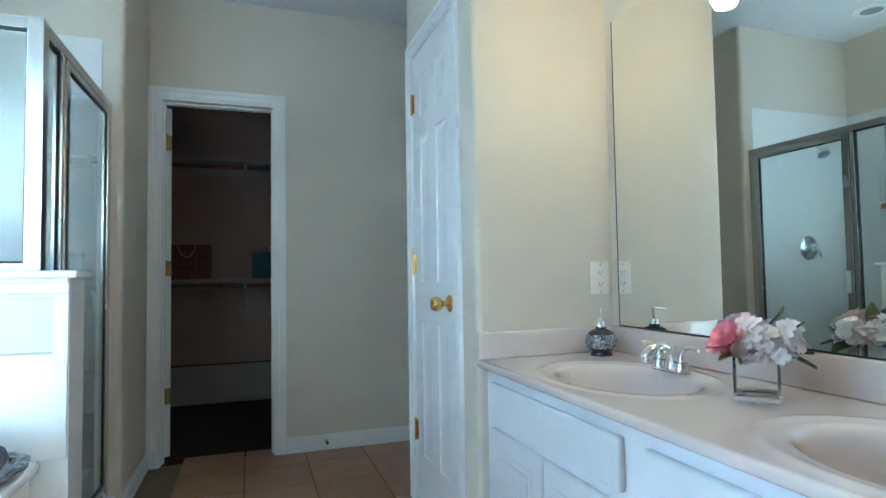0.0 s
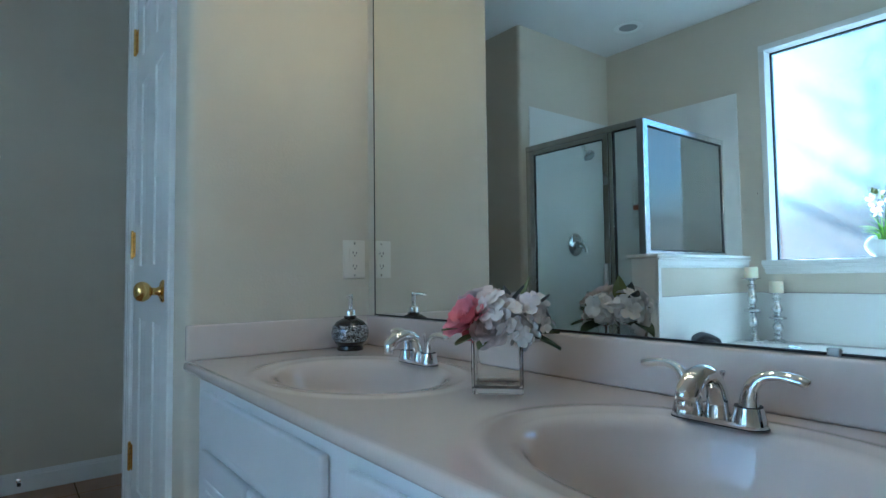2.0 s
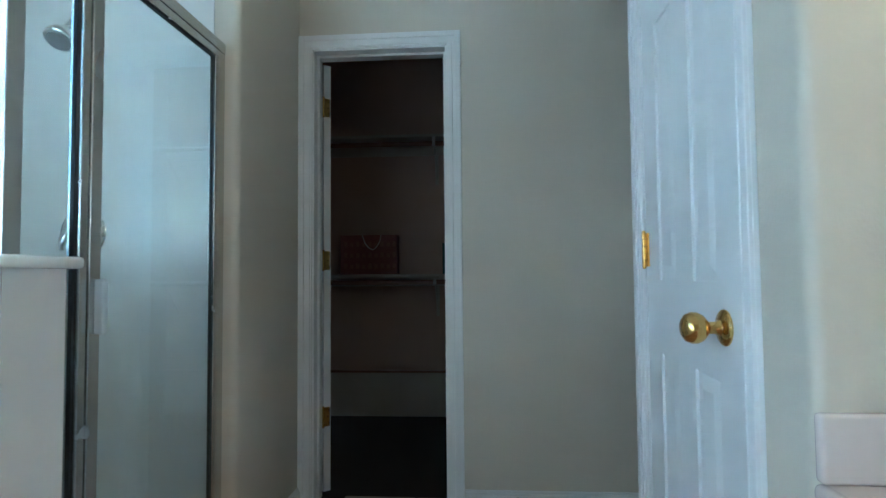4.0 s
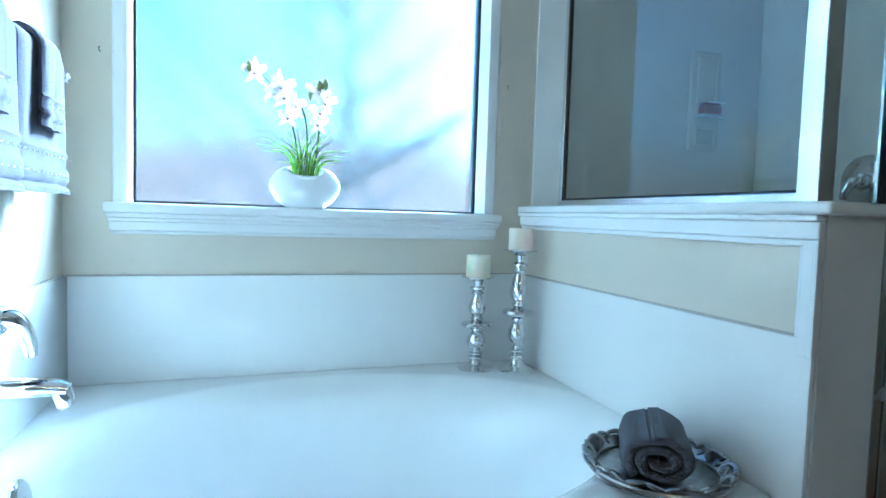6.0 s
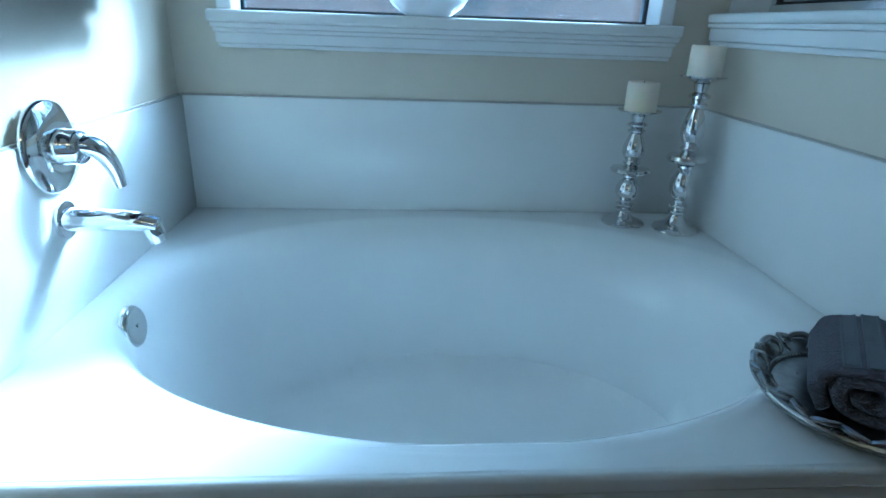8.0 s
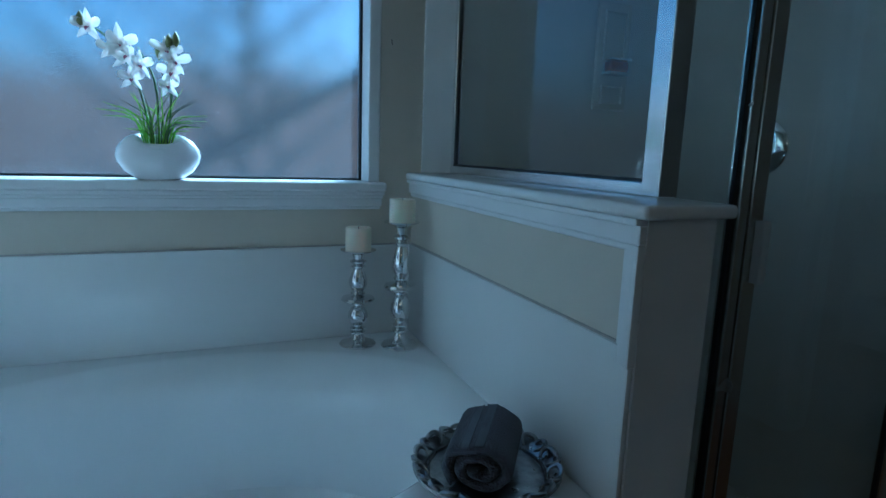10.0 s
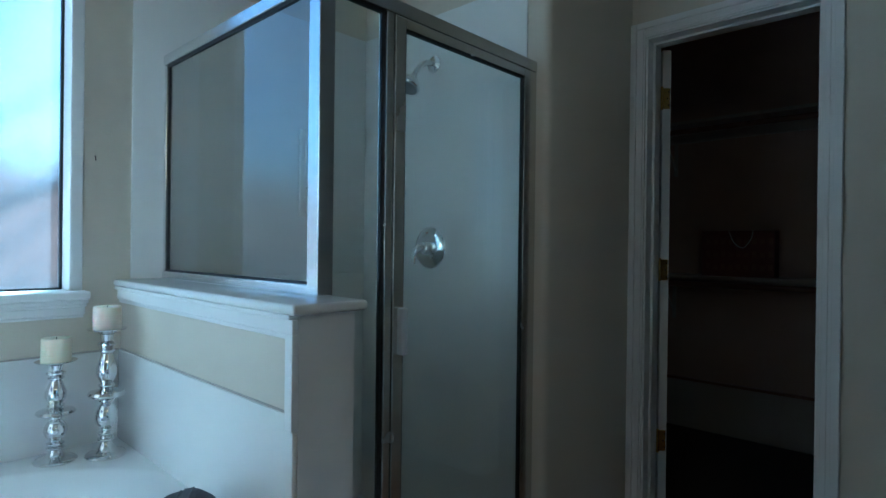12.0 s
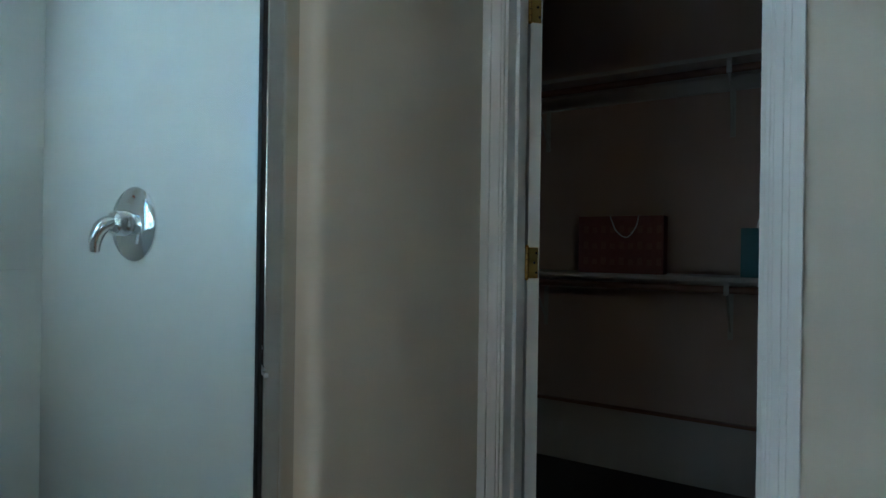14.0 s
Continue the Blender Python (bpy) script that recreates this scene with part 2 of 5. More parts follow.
structure("wall_back", box((-0.50, -1.42, 0), (MX + 0.12, -1.30, CZ)), PAINT, "cream painted back wall", "wall")
structure("wall_vanity", box((MX, -1.30, 0), (MX + 0.12, EY, CZ)), PAINT, "cream painted wall behind the vanity mirror", "wall")

D0, D1, DH = 1.895, 2.475, 2.045
bm = bmesh.new()
add_prism(bm, rounded(DX, DX + 0.12, EY, D0, (0,)), 0, CZ)
add_box(bm, (DX, D1, 0), (DX + 0.12, D1 + 0.07, CZ))
add_box(bm, (DX, D0, DH), (DX + 0.12, D1, CZ))
add_box(bm, (DX + 0.12, EY, 0), (MX + 0.12, EY + 0.12, CZ))
structure("wall_toilet_room", bm, PAINT, "cream wall with rounded corner beside the white door", "wall", True)
structure("wall_passage", box((DX + 0.12, D1 - 0.05, 0), (2.30, D1 + 0.07, CZ)), PAINT, "cream painted wall of the side passage", "wall")
structure("wall_passage_end", box((2.30, D1 - 0.05, 0), (2.42, CY + 0.12, CZ)), PAINT, "cream painted wall closing the side passage", "wall")

C0, C1, CH = -0.491, 0.122, 2.03
structure("wall_closet", boxes(((SX, CY, 0), (C0, CY + 0.12, CZ)), ((C1, CY, 0), (2.30, CY + 0.12, CZ)), ((C0, CY, CH), (C1, CY + 0.12, CZ))),
          PAINT, "cream painted wall with the closet doorway", "wall")
bm = bmesh.new()
add_prism(bm, rounded(WX, SX, VY, CY + 0.12, (1,), 0.025), 0, CZ)
structure("wall_shower", bm, PAINT, "cream painted wall with rounded corner beside the shower", "wall", True)
structure("closet_wall_back", box((-1.85, 4.97, 0), (1.0, 5.1, CZ)), CLOSET_SHADE_PAINT, "closet back wall with shade painted in as taupe", "wall")
structure("closet_wall_left", box((-1.85, CY + 0.12, 0), (-1.72, 4.97, CZ)), CLOSET_SHADE_PAINT, "closet side wall with shade painted in as taupe", "wall")
structure("closet_wall_right", box((0.88, CY + 0.12, 0), (1.0, 4.97, CZ)), CLOSET_SHADE_PAINT, "closet side wall with shade painted in as taupe", "wall")
structure("closet_wall_front", boxes(((-1.72, CY + 0.122, 0), (C0 - 0.03, CY + 0.14, CZ)), ((C1 + 0.03, CY + 0.122, 0), (0.88, CY + 0.14, CZ))), CLOSET_SHADE_PAINT, "closet front wall with shade painted in as taupe", "wall")


def casing(name, w, inner, top, face, axis, label, reach=0.017):
    """Door casing of three stepped boards on a wall face. axis 'y': the wall faces -y; 'x': it faces -x."""
    a0, a1 = inner
    at = ((a0 + a1) / 2, face, 0) if axis == "y" else (face, (a0 + a1) / 2, 0)
    c = tagged(thing(name, at, label, "door casing"), kind="structure")
    layers = ((0.0, 1.0, reach * 0.62), (0.12, 0.40, reach * 0.85), (0.58, 0.98, reach))

    def put(bm, u0, u1, t, z0, z1):
        lo, hi = ((u0, face - t, z0), (u1, face, z1)) if axis == "y" else ((face - t, u0, z0), (face, u1, z1))
        add_box(bm, [p - q for p, q in zip(lo, at)], [p - q for p, q in zip(hi, at)], 0.002)

    for s in (-1, 1):
        bm = bmesh.new()
        e = a0 if s < 0 else a1
        for d0, d1, t in layers:
            lo, hi = sorted((e + s * w * d0, e + s * w * d1))
            put(bm, lo, hi, t, 0, top + w * d1)
        part("side_board", bm, TRIM, c)
    bm = bmesh.new()
    for d0, d1, t in layers:
        put(bm, a0 - w * d0, a1 + w * d0, t - 0.0003, top + w * d0, top + w * d1)
    part("head_board", bm, TRIM, c)
    return c


casing("casing_closet", 0.062, (C0 + 0.004, C1 - 0.004), CH - 0.004, CY, "y", "white painted casing round the closet doorway")
casing("casing_toilet", 0.057, (D0 + 0.006, D1 - 0.006), DH - 0.006, DX, "x", "white painted casing round the panelled door")
jc = tagged(thing("jamb_closet", (C0, CY, 0), "white painted closet door jamb", "door jamb"), kind="structure")
for nm, a, b in (("side_jamb", (C0, CY - 0.001, 0), (C0 + 0.012, CY + 0.13, CH)), ("side_jamb", (C1 - 0.012, CY - 0.001, 0), (C1, CY + 0.13, CH)), ("head_jamb", (C0 + 0.012, CY - 0.001, CH - 0.012), (C1 - 0.012, CY + 0.13, CH)),
                 ("door_stop_strip", (C1 - 0.022, CY + 0.05, 0), (C1 - 0.012, CY + 0.085, CH - 0.012)), ("door_stop_strip", (C0 + 0.012, CY + 0.05, 0), (C0 + 0.022, CY + 0.085, CH - 0.012)),
                 ("door_stop_strip", (C0 + 0.022, CY + 0.05, CH - 0.022), (C1 - 0.022, CY + 0.085, CH - 0.012))):
    part(nm, box((a[0] - C0, a[1] - CY, a[2]), (b[0] - C0, b[1] - CY, b[2]), 0.001), TRIM, jc)
jt = tagged(thing("jamb_toilet", (DX, D0, 0), "white painted door jamb", "door jamb"), kind="structure")
for nm, a, b in (("side_jamb", (-0.001, 0, 0), (0.12, 0.012, DH)), ("side_jamb", (-0.001, D1 - D0 - 0.012, 0), (0.12, D1 - D0, DH)), ("head_jamb", (-0.001, 0.012, DH - 0.012), (0.12, D1 - D0 - 0.012, DH))):
    part(nm, box(a, b, 0.001), TRIM, jt)


def baseboard(bm, a, b, face, axis, sgn):
    for h0, h1, t in ((0, 0.072, 0.014), (0.072, 0.082, 0.010), (0.082, 0.09, 0.006)):
        if axis == "y":
            lo, hi = sorted((face, face + sgn * t))
            add_box(bm, (a, lo, h0), (b, hi, h1), 0.0015)
        else:
            lo, hi = sorted((face, face + sgn * t))
            add_box(bm, (lo, a, h0), (hi, b, h1), 0.0015)


bm = bmesh.new()
baseboard(bm, C1 + 0.06, 2.30, CY, "y", -1)
baseboard(bm, SX, C0 - 0.06, CY, "y", -1)
baseboard(bm, VY + 0.03, CY - 0.014, SX, "x", 1)
baseboard(bm, EY + 0.02, D0 - 0.06, DX, "x", -1)
baseboard(bm, -1.30, 0.34, -0.50, "x", 1)
baseboard(bm, -0.486, MX, -1.30, "y", 1)
structure("baseboard", bm, TRIM, "white painted baseboard", "baseboard")

# pony wall between tub and shower
P1, PZ, PX = 1.905, 1.026, -0.485
bm = boxes(((WX, PY, 0), (PX, P1, PZ)))
structure("wall_pony", bm, PANEL, "low white wall between tub and shower", "half wall")

# ---- window ----
def crown(bm, a, b, face, axis, sgn, top, steps, ends=0.0):
    """Stepped moulding: (z0, z1, reach) below top; a, b: its run along the wall."""
    for z0, z1, t in steps:
        lo, hi = sorted((face, face + sgn * t))
        e = ends * t
        if axis == "x":
            add_box(bm, (lo, a - e, top + z0), (hi, b + e, top + z1), 0.003)
        else:
            add_box(bm, (a - e, lo, top + z0), (b + e, hi, top + z1), 0.003)
    return bm


y0, y1, z0, z1 = WIN
window = tagged(thing("window_1", (WX - 0.09, (y0 + y1) / 2, z0), "large frosted bathroom window in a white frame", "window"), kind="structure")
o = Vector(window.matrix_basis.translation)


def w(x, y, z):
    return (x - o.x, y - o.y, z - o.z)


part("window_pane", box(w(WX - 0.094, y0 - 0.01, z0 - 0.01), w(WX - 0.088, y1 + 0.01, z1 + 0.01)), FROST, window, "frosted obscure glass pane").visible_shadow = False
for lo, hi in (((y0 - J, z0), (y0, z1)), ((y1, z0), (y1 + J, z1)), ((y0 - J, z1), (y1 + J, z1 + J))):
    part("window_jamb", box(w(WX - 0.13, lo[0], lo[1]), w(WX + 0.004, hi[0], hi[1]), 0.004), TRIM, window)
g = 0.007
for lo, hi in (((y0, z0), (y0 + g, z1)), ((y1 - g, z0), (y1, z1)), ((y0 + g, z1 - g), (y1 - g, z1)), ((y0 + g, z0), (y1 - g, z0 + g))):
    part("glazing_bead", box(w(WX - 0.088, lo[0], lo[1]), w(WX - 0.076, hi[0], hi[1])), GASKET, window, "thin black glazing gasket")
bm = box(w(WX - 0.13, y0 - J, z0 - 0.03), w(WX, y1 + J, z0))
add_box(bm, w(WX - 0.01, y0 - J - 0.014, z0 - 0.026), w(WX + 0.045, y1 + J + 0.012, z0), 0.006)
part("window_sill", bm, TRIM, window, "white painted wooden sill")
bm = bmesh.new()
crown(bm, y0 - J, y1 + J, WX, "x", 1, z0 - 0.026, ((-0.012, 0, 0.036), (-0.022, -0.012, 0.026), (-0.046, -0.022, 0.018), (-0.056, -0.046, 0.010)), 0.25)
for v in bm.verts:
    v.co -= o
part("sill_moulding", bm, TRIM, window)
# Beads added on the pane imitate sun glints of its pebbled surface.
GLINT = material("glint_bead", (0.86, 0.88, 0.90), 0.2, var=0.02)
see_through(GLINT, 0.7)
rng = random.Random(31)
bm = bmesh.new()
for k in range(520):
    y, z = rng.uniform(y0 + 0.01, y1 - 0.01), z0 + 0.01 + (z1 - z0 - 0.02) * rng.random() ** 1.3
    r = rng.uniform(0.0003, 0.0008)
    c = Vector(w(WX - 0.0876, y, z))
    tip = bm.verts.new(c + Vector((r * 0.8, 0, 0)))
    ring = [bm.verts.new(c + Vector((0, r * math.cos(1.0472 * q), r * math.sin(1.0472 * q) * rng.uniform(0.7, 1.6)))) for q in range(6)]
    for q in range(6):
        bm.faces.new((tip, ring[q], ring[(q + 1) % 6]))
tagged(part("added_glints", bm, GLINT, window, "tiny added beads that imitate glints in the obscure glass"), kind="stuff")

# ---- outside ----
def glowing_woods_material():
    m = material("glowing_woods", (0.34, 0.21, 0.15), 0.95, var=0.3, scale=0.6, two=(0.20, 0.12, 0.085))
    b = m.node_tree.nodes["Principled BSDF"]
    # Faint brown emission brightens the backdrop; the woods themselves are no light source.
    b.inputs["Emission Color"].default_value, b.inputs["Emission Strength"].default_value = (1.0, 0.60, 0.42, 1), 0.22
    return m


WOODS = glowing_woods_material()
BARK = material("grey_bark", (0.13, 0.11, 0.10), 0.9, var=0.25, scale=20, bump=0.6, bump_scale=60)
DIRT = material("dry_lawn", (0.17, 0.14, 0.09), 0.95, var=0.25, scale=1.5)
structure("ground", boxes(((-400, -300, -0.5), (-1.65, 300, -0.3))), DIRT, "dry winter lawn outside the window", "ground")
bm = bmesh.new()
rng = random.Random(4)
top = []
for k in range(121):
    top.append((-60 + k, 3.5 + 1.8 * noise.noise((k * 0.13, 1, 0)) + 0.9 * rng.random()))
low = [bm.verts.new((-22 - 0.02 * (y - 1) ** 2 * 0.1, y, -0.3)) for y, z in top]
up = [bm.verts.new((-22 - 0.02 * (y - 1) ** 2 * 0.1, y, z)) for y, z in top]
for k in range(120):
    bm.faces.new((low[k], low[k + 1], up[k + 1], up[k]))
structure("backdrop", bm, WOODS, "distant line of bare winter woods with a faint added glow", "backdrop")


def bare_tree(at, height, seed, lean=0.0):
    rng = random.Random(seed)
    t = thing("bare_tree", at, "leafless grey tree outside the frosted window", "tree", "trees outside")
    bm = bmesh.new()
    add_tube(bm, [(0, 0, 0), (0.02, lean * 0.3, height * 0.35), (-0.03, lean * 0.7, height * 0.7), (0, lean, height)], [0.030, 0.024, 0.017, 0.005], 8, 5)
    part("trunk", bm, BARK, t, smooth=True)
    bm = bmesh.new()
    for i in range(16):
        h = height * (0.25 + 0.7 * i / 16)
        a = rng.uniform(-0.5, 0.5) + (0 if i % 2 else math.pi)
        ln = rng.uniform(0.4, 1.0) * (1.1 - 0.6 * i / 16)
        s = Vector((0, lean * h / height, h))
        d = Vector((rng.uniform(-0.2, 0.2), math.cos(a), rng.uniform(0.5, 1.1)))
        mid = s + d * ln * 0.5 + Vector((0, 0, rng.uniform(-0.06, 0.03)))
        end = s + d * ln
        add_tube(bm, [s, mid, end], [0.016, 0.010, 0.003], 6, 4)
        for q in (0.4, 0.65, 0.85):
            p = s.lerp(end, q)
            e = p + Vector((rng.uniform(-0.1, 0.1), rng.uniform(-0.3, 0.3), rng.uniform(0.1, 0.35)))
            add_tube(bm, [p, p.lerp(e, 0.5) + Vector((0, 0.02, 0)), e], [0.006, 0.004, 0.002], 5, 3)
    part("limbs", bm, BARK, t, smooth=True)


bare_tree((-2.55, 1.28, -0.3), 3.2, 3, 0.12)
bare_tree((-2.8, 1.62, -0.3), 3.4, 8, -0.35)
bare_tree((-3.4, 1.05, -0.3), 3.8, 12, 0.3)
fallen = thing("leaning_branch", (-2.35, 0.95, -0.3), "thick leaning bare branch outside the window", "branch")
bm = tube([(0, -0.05, 0), (0, 0, 0.9), (0, 0.15, 1.3), (0, 0.4, 1.46), (-0.05, 0.95, 1.80)], [0.045, 0.042, 0.042, 0.036, 0.022], 8)
part("limb", bm, BARK, fallen, smooth=True)

# ---- tub ----
TZ, TX = 0.54, -0.56
tub = thing("bathtub", (-1.02, 1.112, 0), "white acrylic oval garden tub set in a deck", "bathtub")
o = Vector((-1.02, 1.112, 0))
bm = bmesh.new()
N = 96
ax, ay = 0.418, 0.630
x0, x1, yy0, yy1 = WX - o.x, TX - o.x, LY - o.y, PY - o.y


def edge_point(a):
    dx, dy = math.cos(a), math.sin(a)
    s = min([(x1 if dx > 0 else x0) / dx if abs(dx) > 1e-9 else 9, (yy1 if dy > 0 else yy0) / dy if abs(dy) > 1e-9 else 9])
    return dx * s, dy * s


angles = sorted([2 * math.pi * k / N for k in range(N)] + [math.atan2(y, x) % (2 * math.pi) for x in (x0, x1) for y in (yy0, yy1)])
rings = [[bm.verts.new((*edge_point(a), TZ)) for a in angles]]
SHOULDER = {0.985: (0.965, -0.010), 0.965: (0.915, -0.020), 0.948: (0.865, -0.032), 0.932: (0.82, -0.048), 0.915: (0.79, -0.078), 0.88: (0.77, -0.16), 0.82: (0.75, -0.28)}
BASIN = ((1.05, TZ), (1.035, TZ - 0.0003), (1.02, TZ - 0.0012), (1.0, TZ - 0.0035), (0.985, TZ - 0.007), (0.965, TZ - 0.014), (0.948, TZ - 0.025), (0.932, TZ - 0.042), (0.915, TZ - 0.075), (0.88, TZ - 0.16), (0.82, TZ - 0.28),
         (0.78, TZ - 0.35), (0.72, TZ - 0.385), (0.60, TZ - 0.40), (0.3, TZ - 0.405))
for s, z in BASIN:
    s2, dz = SHOULDER.get(s, (s, z - TZ))
    ring = []
    for a in angles:
        t = math.atan2(math.sin(a) / ay, math.cos(a) / ax)
        k = min(1.0, max(0.0, 0.95 * -math.cos(t) + 0.30 * math.sin(t)))   # a sloping shoulder along the wall side
        q = s + (s2 - s) * k
        ring.append(bm.verts.new((ax * q * math.cos(t), ay * q * math.sin(t), z + (TZ + dz - z) * k)))
    rings.append(ring)
for a, b in zip(rings, rings[1:]):
    for k in range(len(angles)):
        n = (k + 1) % len(angles)
        bm.faces.new((a[k], a[n], b[n], b[k]))
bm.faces.new(rings[-1])
part("basin", bm, ACRYLIC, tub, smooth=True)
bm = box((x1 - 0.05, yy0, TZ - 0.030), (x1 + 0.012, yy1, TZ - 0.0005), 0.008, 3)
part("deck_edge", bm, ACRYLIC, tub, smooth=True)
part("apron", box((x1 - 0.03, yy0, 0), (x1 - 0.012, yy1, TZ - 0.03), 0.003), PANEL, tub, "white apron panel")
SZ = 0.824
structure("tub_surround_window", box((WX, LY + 0.012, TZ), (WX + 0.012, PY - 0.012, SZ), 0.004), PANEL, "glossy white tub surround below the window", "tub surround", True)
structure("tub_surround_faucet", box((WX, LY, TZ), (TX + 0.02, LY + 0.012, SZ), 0.004), PANEL, "glossy white tub surround behind the faucet", "tub surround", True)
structure("tub_surround_pony", box((WX, PY - 0.012, TZ), (PX - 0.002, PY, SZ), 0.004), PANEL, "glossy white tub surround on the half wall", "tub surround", True)
CAULK = material("grey_caulk", (0.45, 0.42, 0.38), 0.6, var=0.1, scale=40)
bm = boxes(((WX, LY + 0.01, SZ), (WX + 0.007, PY - 0.01, SZ + 0.004)), ((WX + 0.008, LY, SZ), (TX + 0.02, LY + 0.007, SZ + 0.004)), ((WX + 0.008, PY - 0.007, SZ), (PX - 0.004, PY, SZ + 0.004)))
structure("caulk", bm, CAULK, "grey caulk line along the surround", "caulk")

# half wall finish: cream panel, white trim, cap
structure("pony_panel", box((WX, PY - 0.003, SZ + 0.004), (PX - 0.034, PY, PZ)), PAINT, "cream painted panel on the half wall", "panel")
bm = bmesh.new()
crown(bm, WX, PX, PY, "y", -1, PZ, ((-0.010, 0, 0.024), (-0.040, -0.010, 0.016), (-0.052, -0.040, 0.010)))
for xa, xb, t in ((PX - 0.038, PX - 0.030, 0.009), (PX - 0.030, PX - 0.010, 0.013), (PX - 0.010, PX, 0.016)):
    add_box(bm, (xa, PY - t, SZ - 0.03), (xb, PY, PZ - 0.04), 0.002)
structure("pony_trim", bm, TRIM, "white painted moulding on the half wall", "trim")
bm = box((WX, PY - 0.028, PZ), (PX + 0.023, P1 + 0.02, PZ + 0.022), 0.008, 3)
structure("pony_cap", bm, PANEL, "glossy white cap on the half wall", "wall cap", True)
PT = PZ + 0.022

# ---- shower ----
SD, ST = -0.611, 1.795
structure("shower_panel_window", box((WX, 1.79, PT), (WX + 0.008, VY, 2.08), 0.003), PANEL, "white shower wall panel", "shower panel", True)
structure("shower_panel_low", box((WX, P1, 0.05), (WX + 0.008, VY, PT)), PANEL, "white shower wall panel", "shower panel")
structure("shower_panel_valve", box((WX + 0.008, VY - 0.008, 0.05), (-0.632, VY, 2.08), 0.003), PANEL, "white shower wall panel behind the valve", "shower panel", True)
structure("shower_pan", box((WX, P1, 0), (SD - 0.04, VY, 0.05), 0.01), ACRYLIC, "white shower floor pan", "shower pan", True)
structure("shower_curb", box((SD - 0.05, P1, 0), (SD + 0.05, VY, 0.10), 0.012, 3), PANEL, "white shower curb", "shower curb", True)
sh = thing("shower_enclosure", (SD, VY, 0.10), "framed clear-glass shower enclosure with aluminium door", "shower enclosure")
o = Vector((SD, VY, 0.10))


def sp(name, lo, hi, mat, label="", bev=0.002, parent=None):
    return part(name, box([a - b for a, b in zip(lo, o)], [a - b for a, b in zip(hi, o)], bev), mat, parent or sh, label)


GY = 1.90
for nm, a, b, mat in (("top_rail", (WX + 0.008, GY - 0.016, ST - 0.034), (SD + 0.02, GY + 0.016, ST), NICKEL),
                      ("bottom_rail", (WX + 0.008, GY - 0.014, PT), (SD - 0.02, GY + 0.014, PT + 0.024), NICKEL),
                      ("wall_channel", (WX + 0.008, GY - 0.012, PT + 0.024), (WX + 0.026, GY + 0.012, ST - 0.034), NICKEL),
                      ("corner_post", (SD - 0.022, GY - 0.020, PT), (SD + 0.022, GY + 0.022, ST - 0.002), NICKEL),
                      ("header", (SD - 0.02, GY + 0.016, ST - 0.036), (SD + 0.018, VY, ST), ALU),
                      ("curb_rail", (SD - 0.016, P1, 0.10), (SD + 0.016, VY, 0.125), ALU),
                      ("strike_jamb", (SD - 0.018, 2.084, 0.125), (SD + 0.016, 2.108, ST - 0.036), ALU),
                      ("wall_jamb", (SD - 0.018, VY - 0.038, 0.125), (SD + 0.016, VY, ST - 0.036), ALU)):
    sp(nm, a, b, mat)
sp("end_channel", (SD - 0.010, P1 + 0.002, 0.125), (SD + 0.010, P1 + 0.016, PT), ALU)


def pane(name, lo, hi, gw, plane, label):
    """A glass pane with black gasket strips round it. plane 'y': it faces along y."""
    sp(name, lo, hi, GLASS, label, 0).visible_shadow = False
    if plane == "y":
        a0, a1, m = lo[0], hi[0], (lo[1] + hi[1]) / 2
        strips = (((a0, m - 0.006, lo[2]), (a0 + gw, m + 0.006, hi[2])), ((a1 - gw, m - 0.006, lo[2]), (a1, m + 0.006, hi[2])),
                  ((a0 + gw, m - 0.006, lo[2]), (a1 - gw, m + 0.006, lo[2] + gw)), ((a0 + gw, m - 0.006, hi[2] - gw), (a1 - gw, m + 0.006, hi[2])))
    else:
        a0, a1, m = lo[1], hi[1], (lo[0] + hi[0]) / 2
        strips = (((m - 0.006, a0, lo[2]), (m + 0.006, a0 + gw, hi[2])), ((m - 0.006, a1 - gw, lo[2]), (m + 0.006, a1, hi[2])),
                  ((m - 0.006, a0 + gw, lo[2]), (m + 0.006, a1 - gw, lo[2] + gw)), ((m - 0.006, a0 + gw, hi[2] - gw), (m + 0.006, a1 - gw, hi[2])))
    for a, b in strips:
        sp("gasket", a, b, GASKET, "black rubber gasket", 0)


pane("side_glass", (WX + 0.026, GY - 0.003, PT + 0.024), (SD - 0.022, GY + 0.003, ST - 0.034), 0.006, "y", "clear glass panel")
pane("fixed_glass", (SD - 0.003, GY + 0.022, 0.125), (SD + 0.003, 2.084, ST - 0.036), 0.007, "x", "narrow clear glass panel")
A0, A1 = 2.110, VY - 0.040
for nm, a, b in (("door_stile", (SD - 0.004, A0, 0.135), (SD + 0.020, A0 + 0.036, ST - 0.040)), ("door_stile", (SD - 0.004, A1 - 0.034, 0.135), (SD + 0.020, A1, ST - 0.040)),
                 ("door_rail", (SD - 0.004, A0 + 0.036, 0.135), (SD + 0.020, A1 - 0.034, 0.165)), ("door_rail", (SD - 0.004, A0 + 0.036, ST - 0.066), (SD + 0.020, A1 - 0.034, ST - 0.040))):
    sp(nm, a, b, ALU)
pane("door_glass", (SD + 0.005, A0 + 0.036, 0.165), (SD + 0.011, A1 - 0.034, ST - 0.066), 0.006, "x", "clear shower door glass")
HANDLE = material("translucent_grip", (0.62, 0.66, 0.68), 0.3, var=0.03)
sp("door_handle", (SD + 0.020, A0 + 0.014, 0.885), (SD + 0.042, A0 + 0.034, 1.006), HANDLE, "pale plastic pull handle", 0.004)

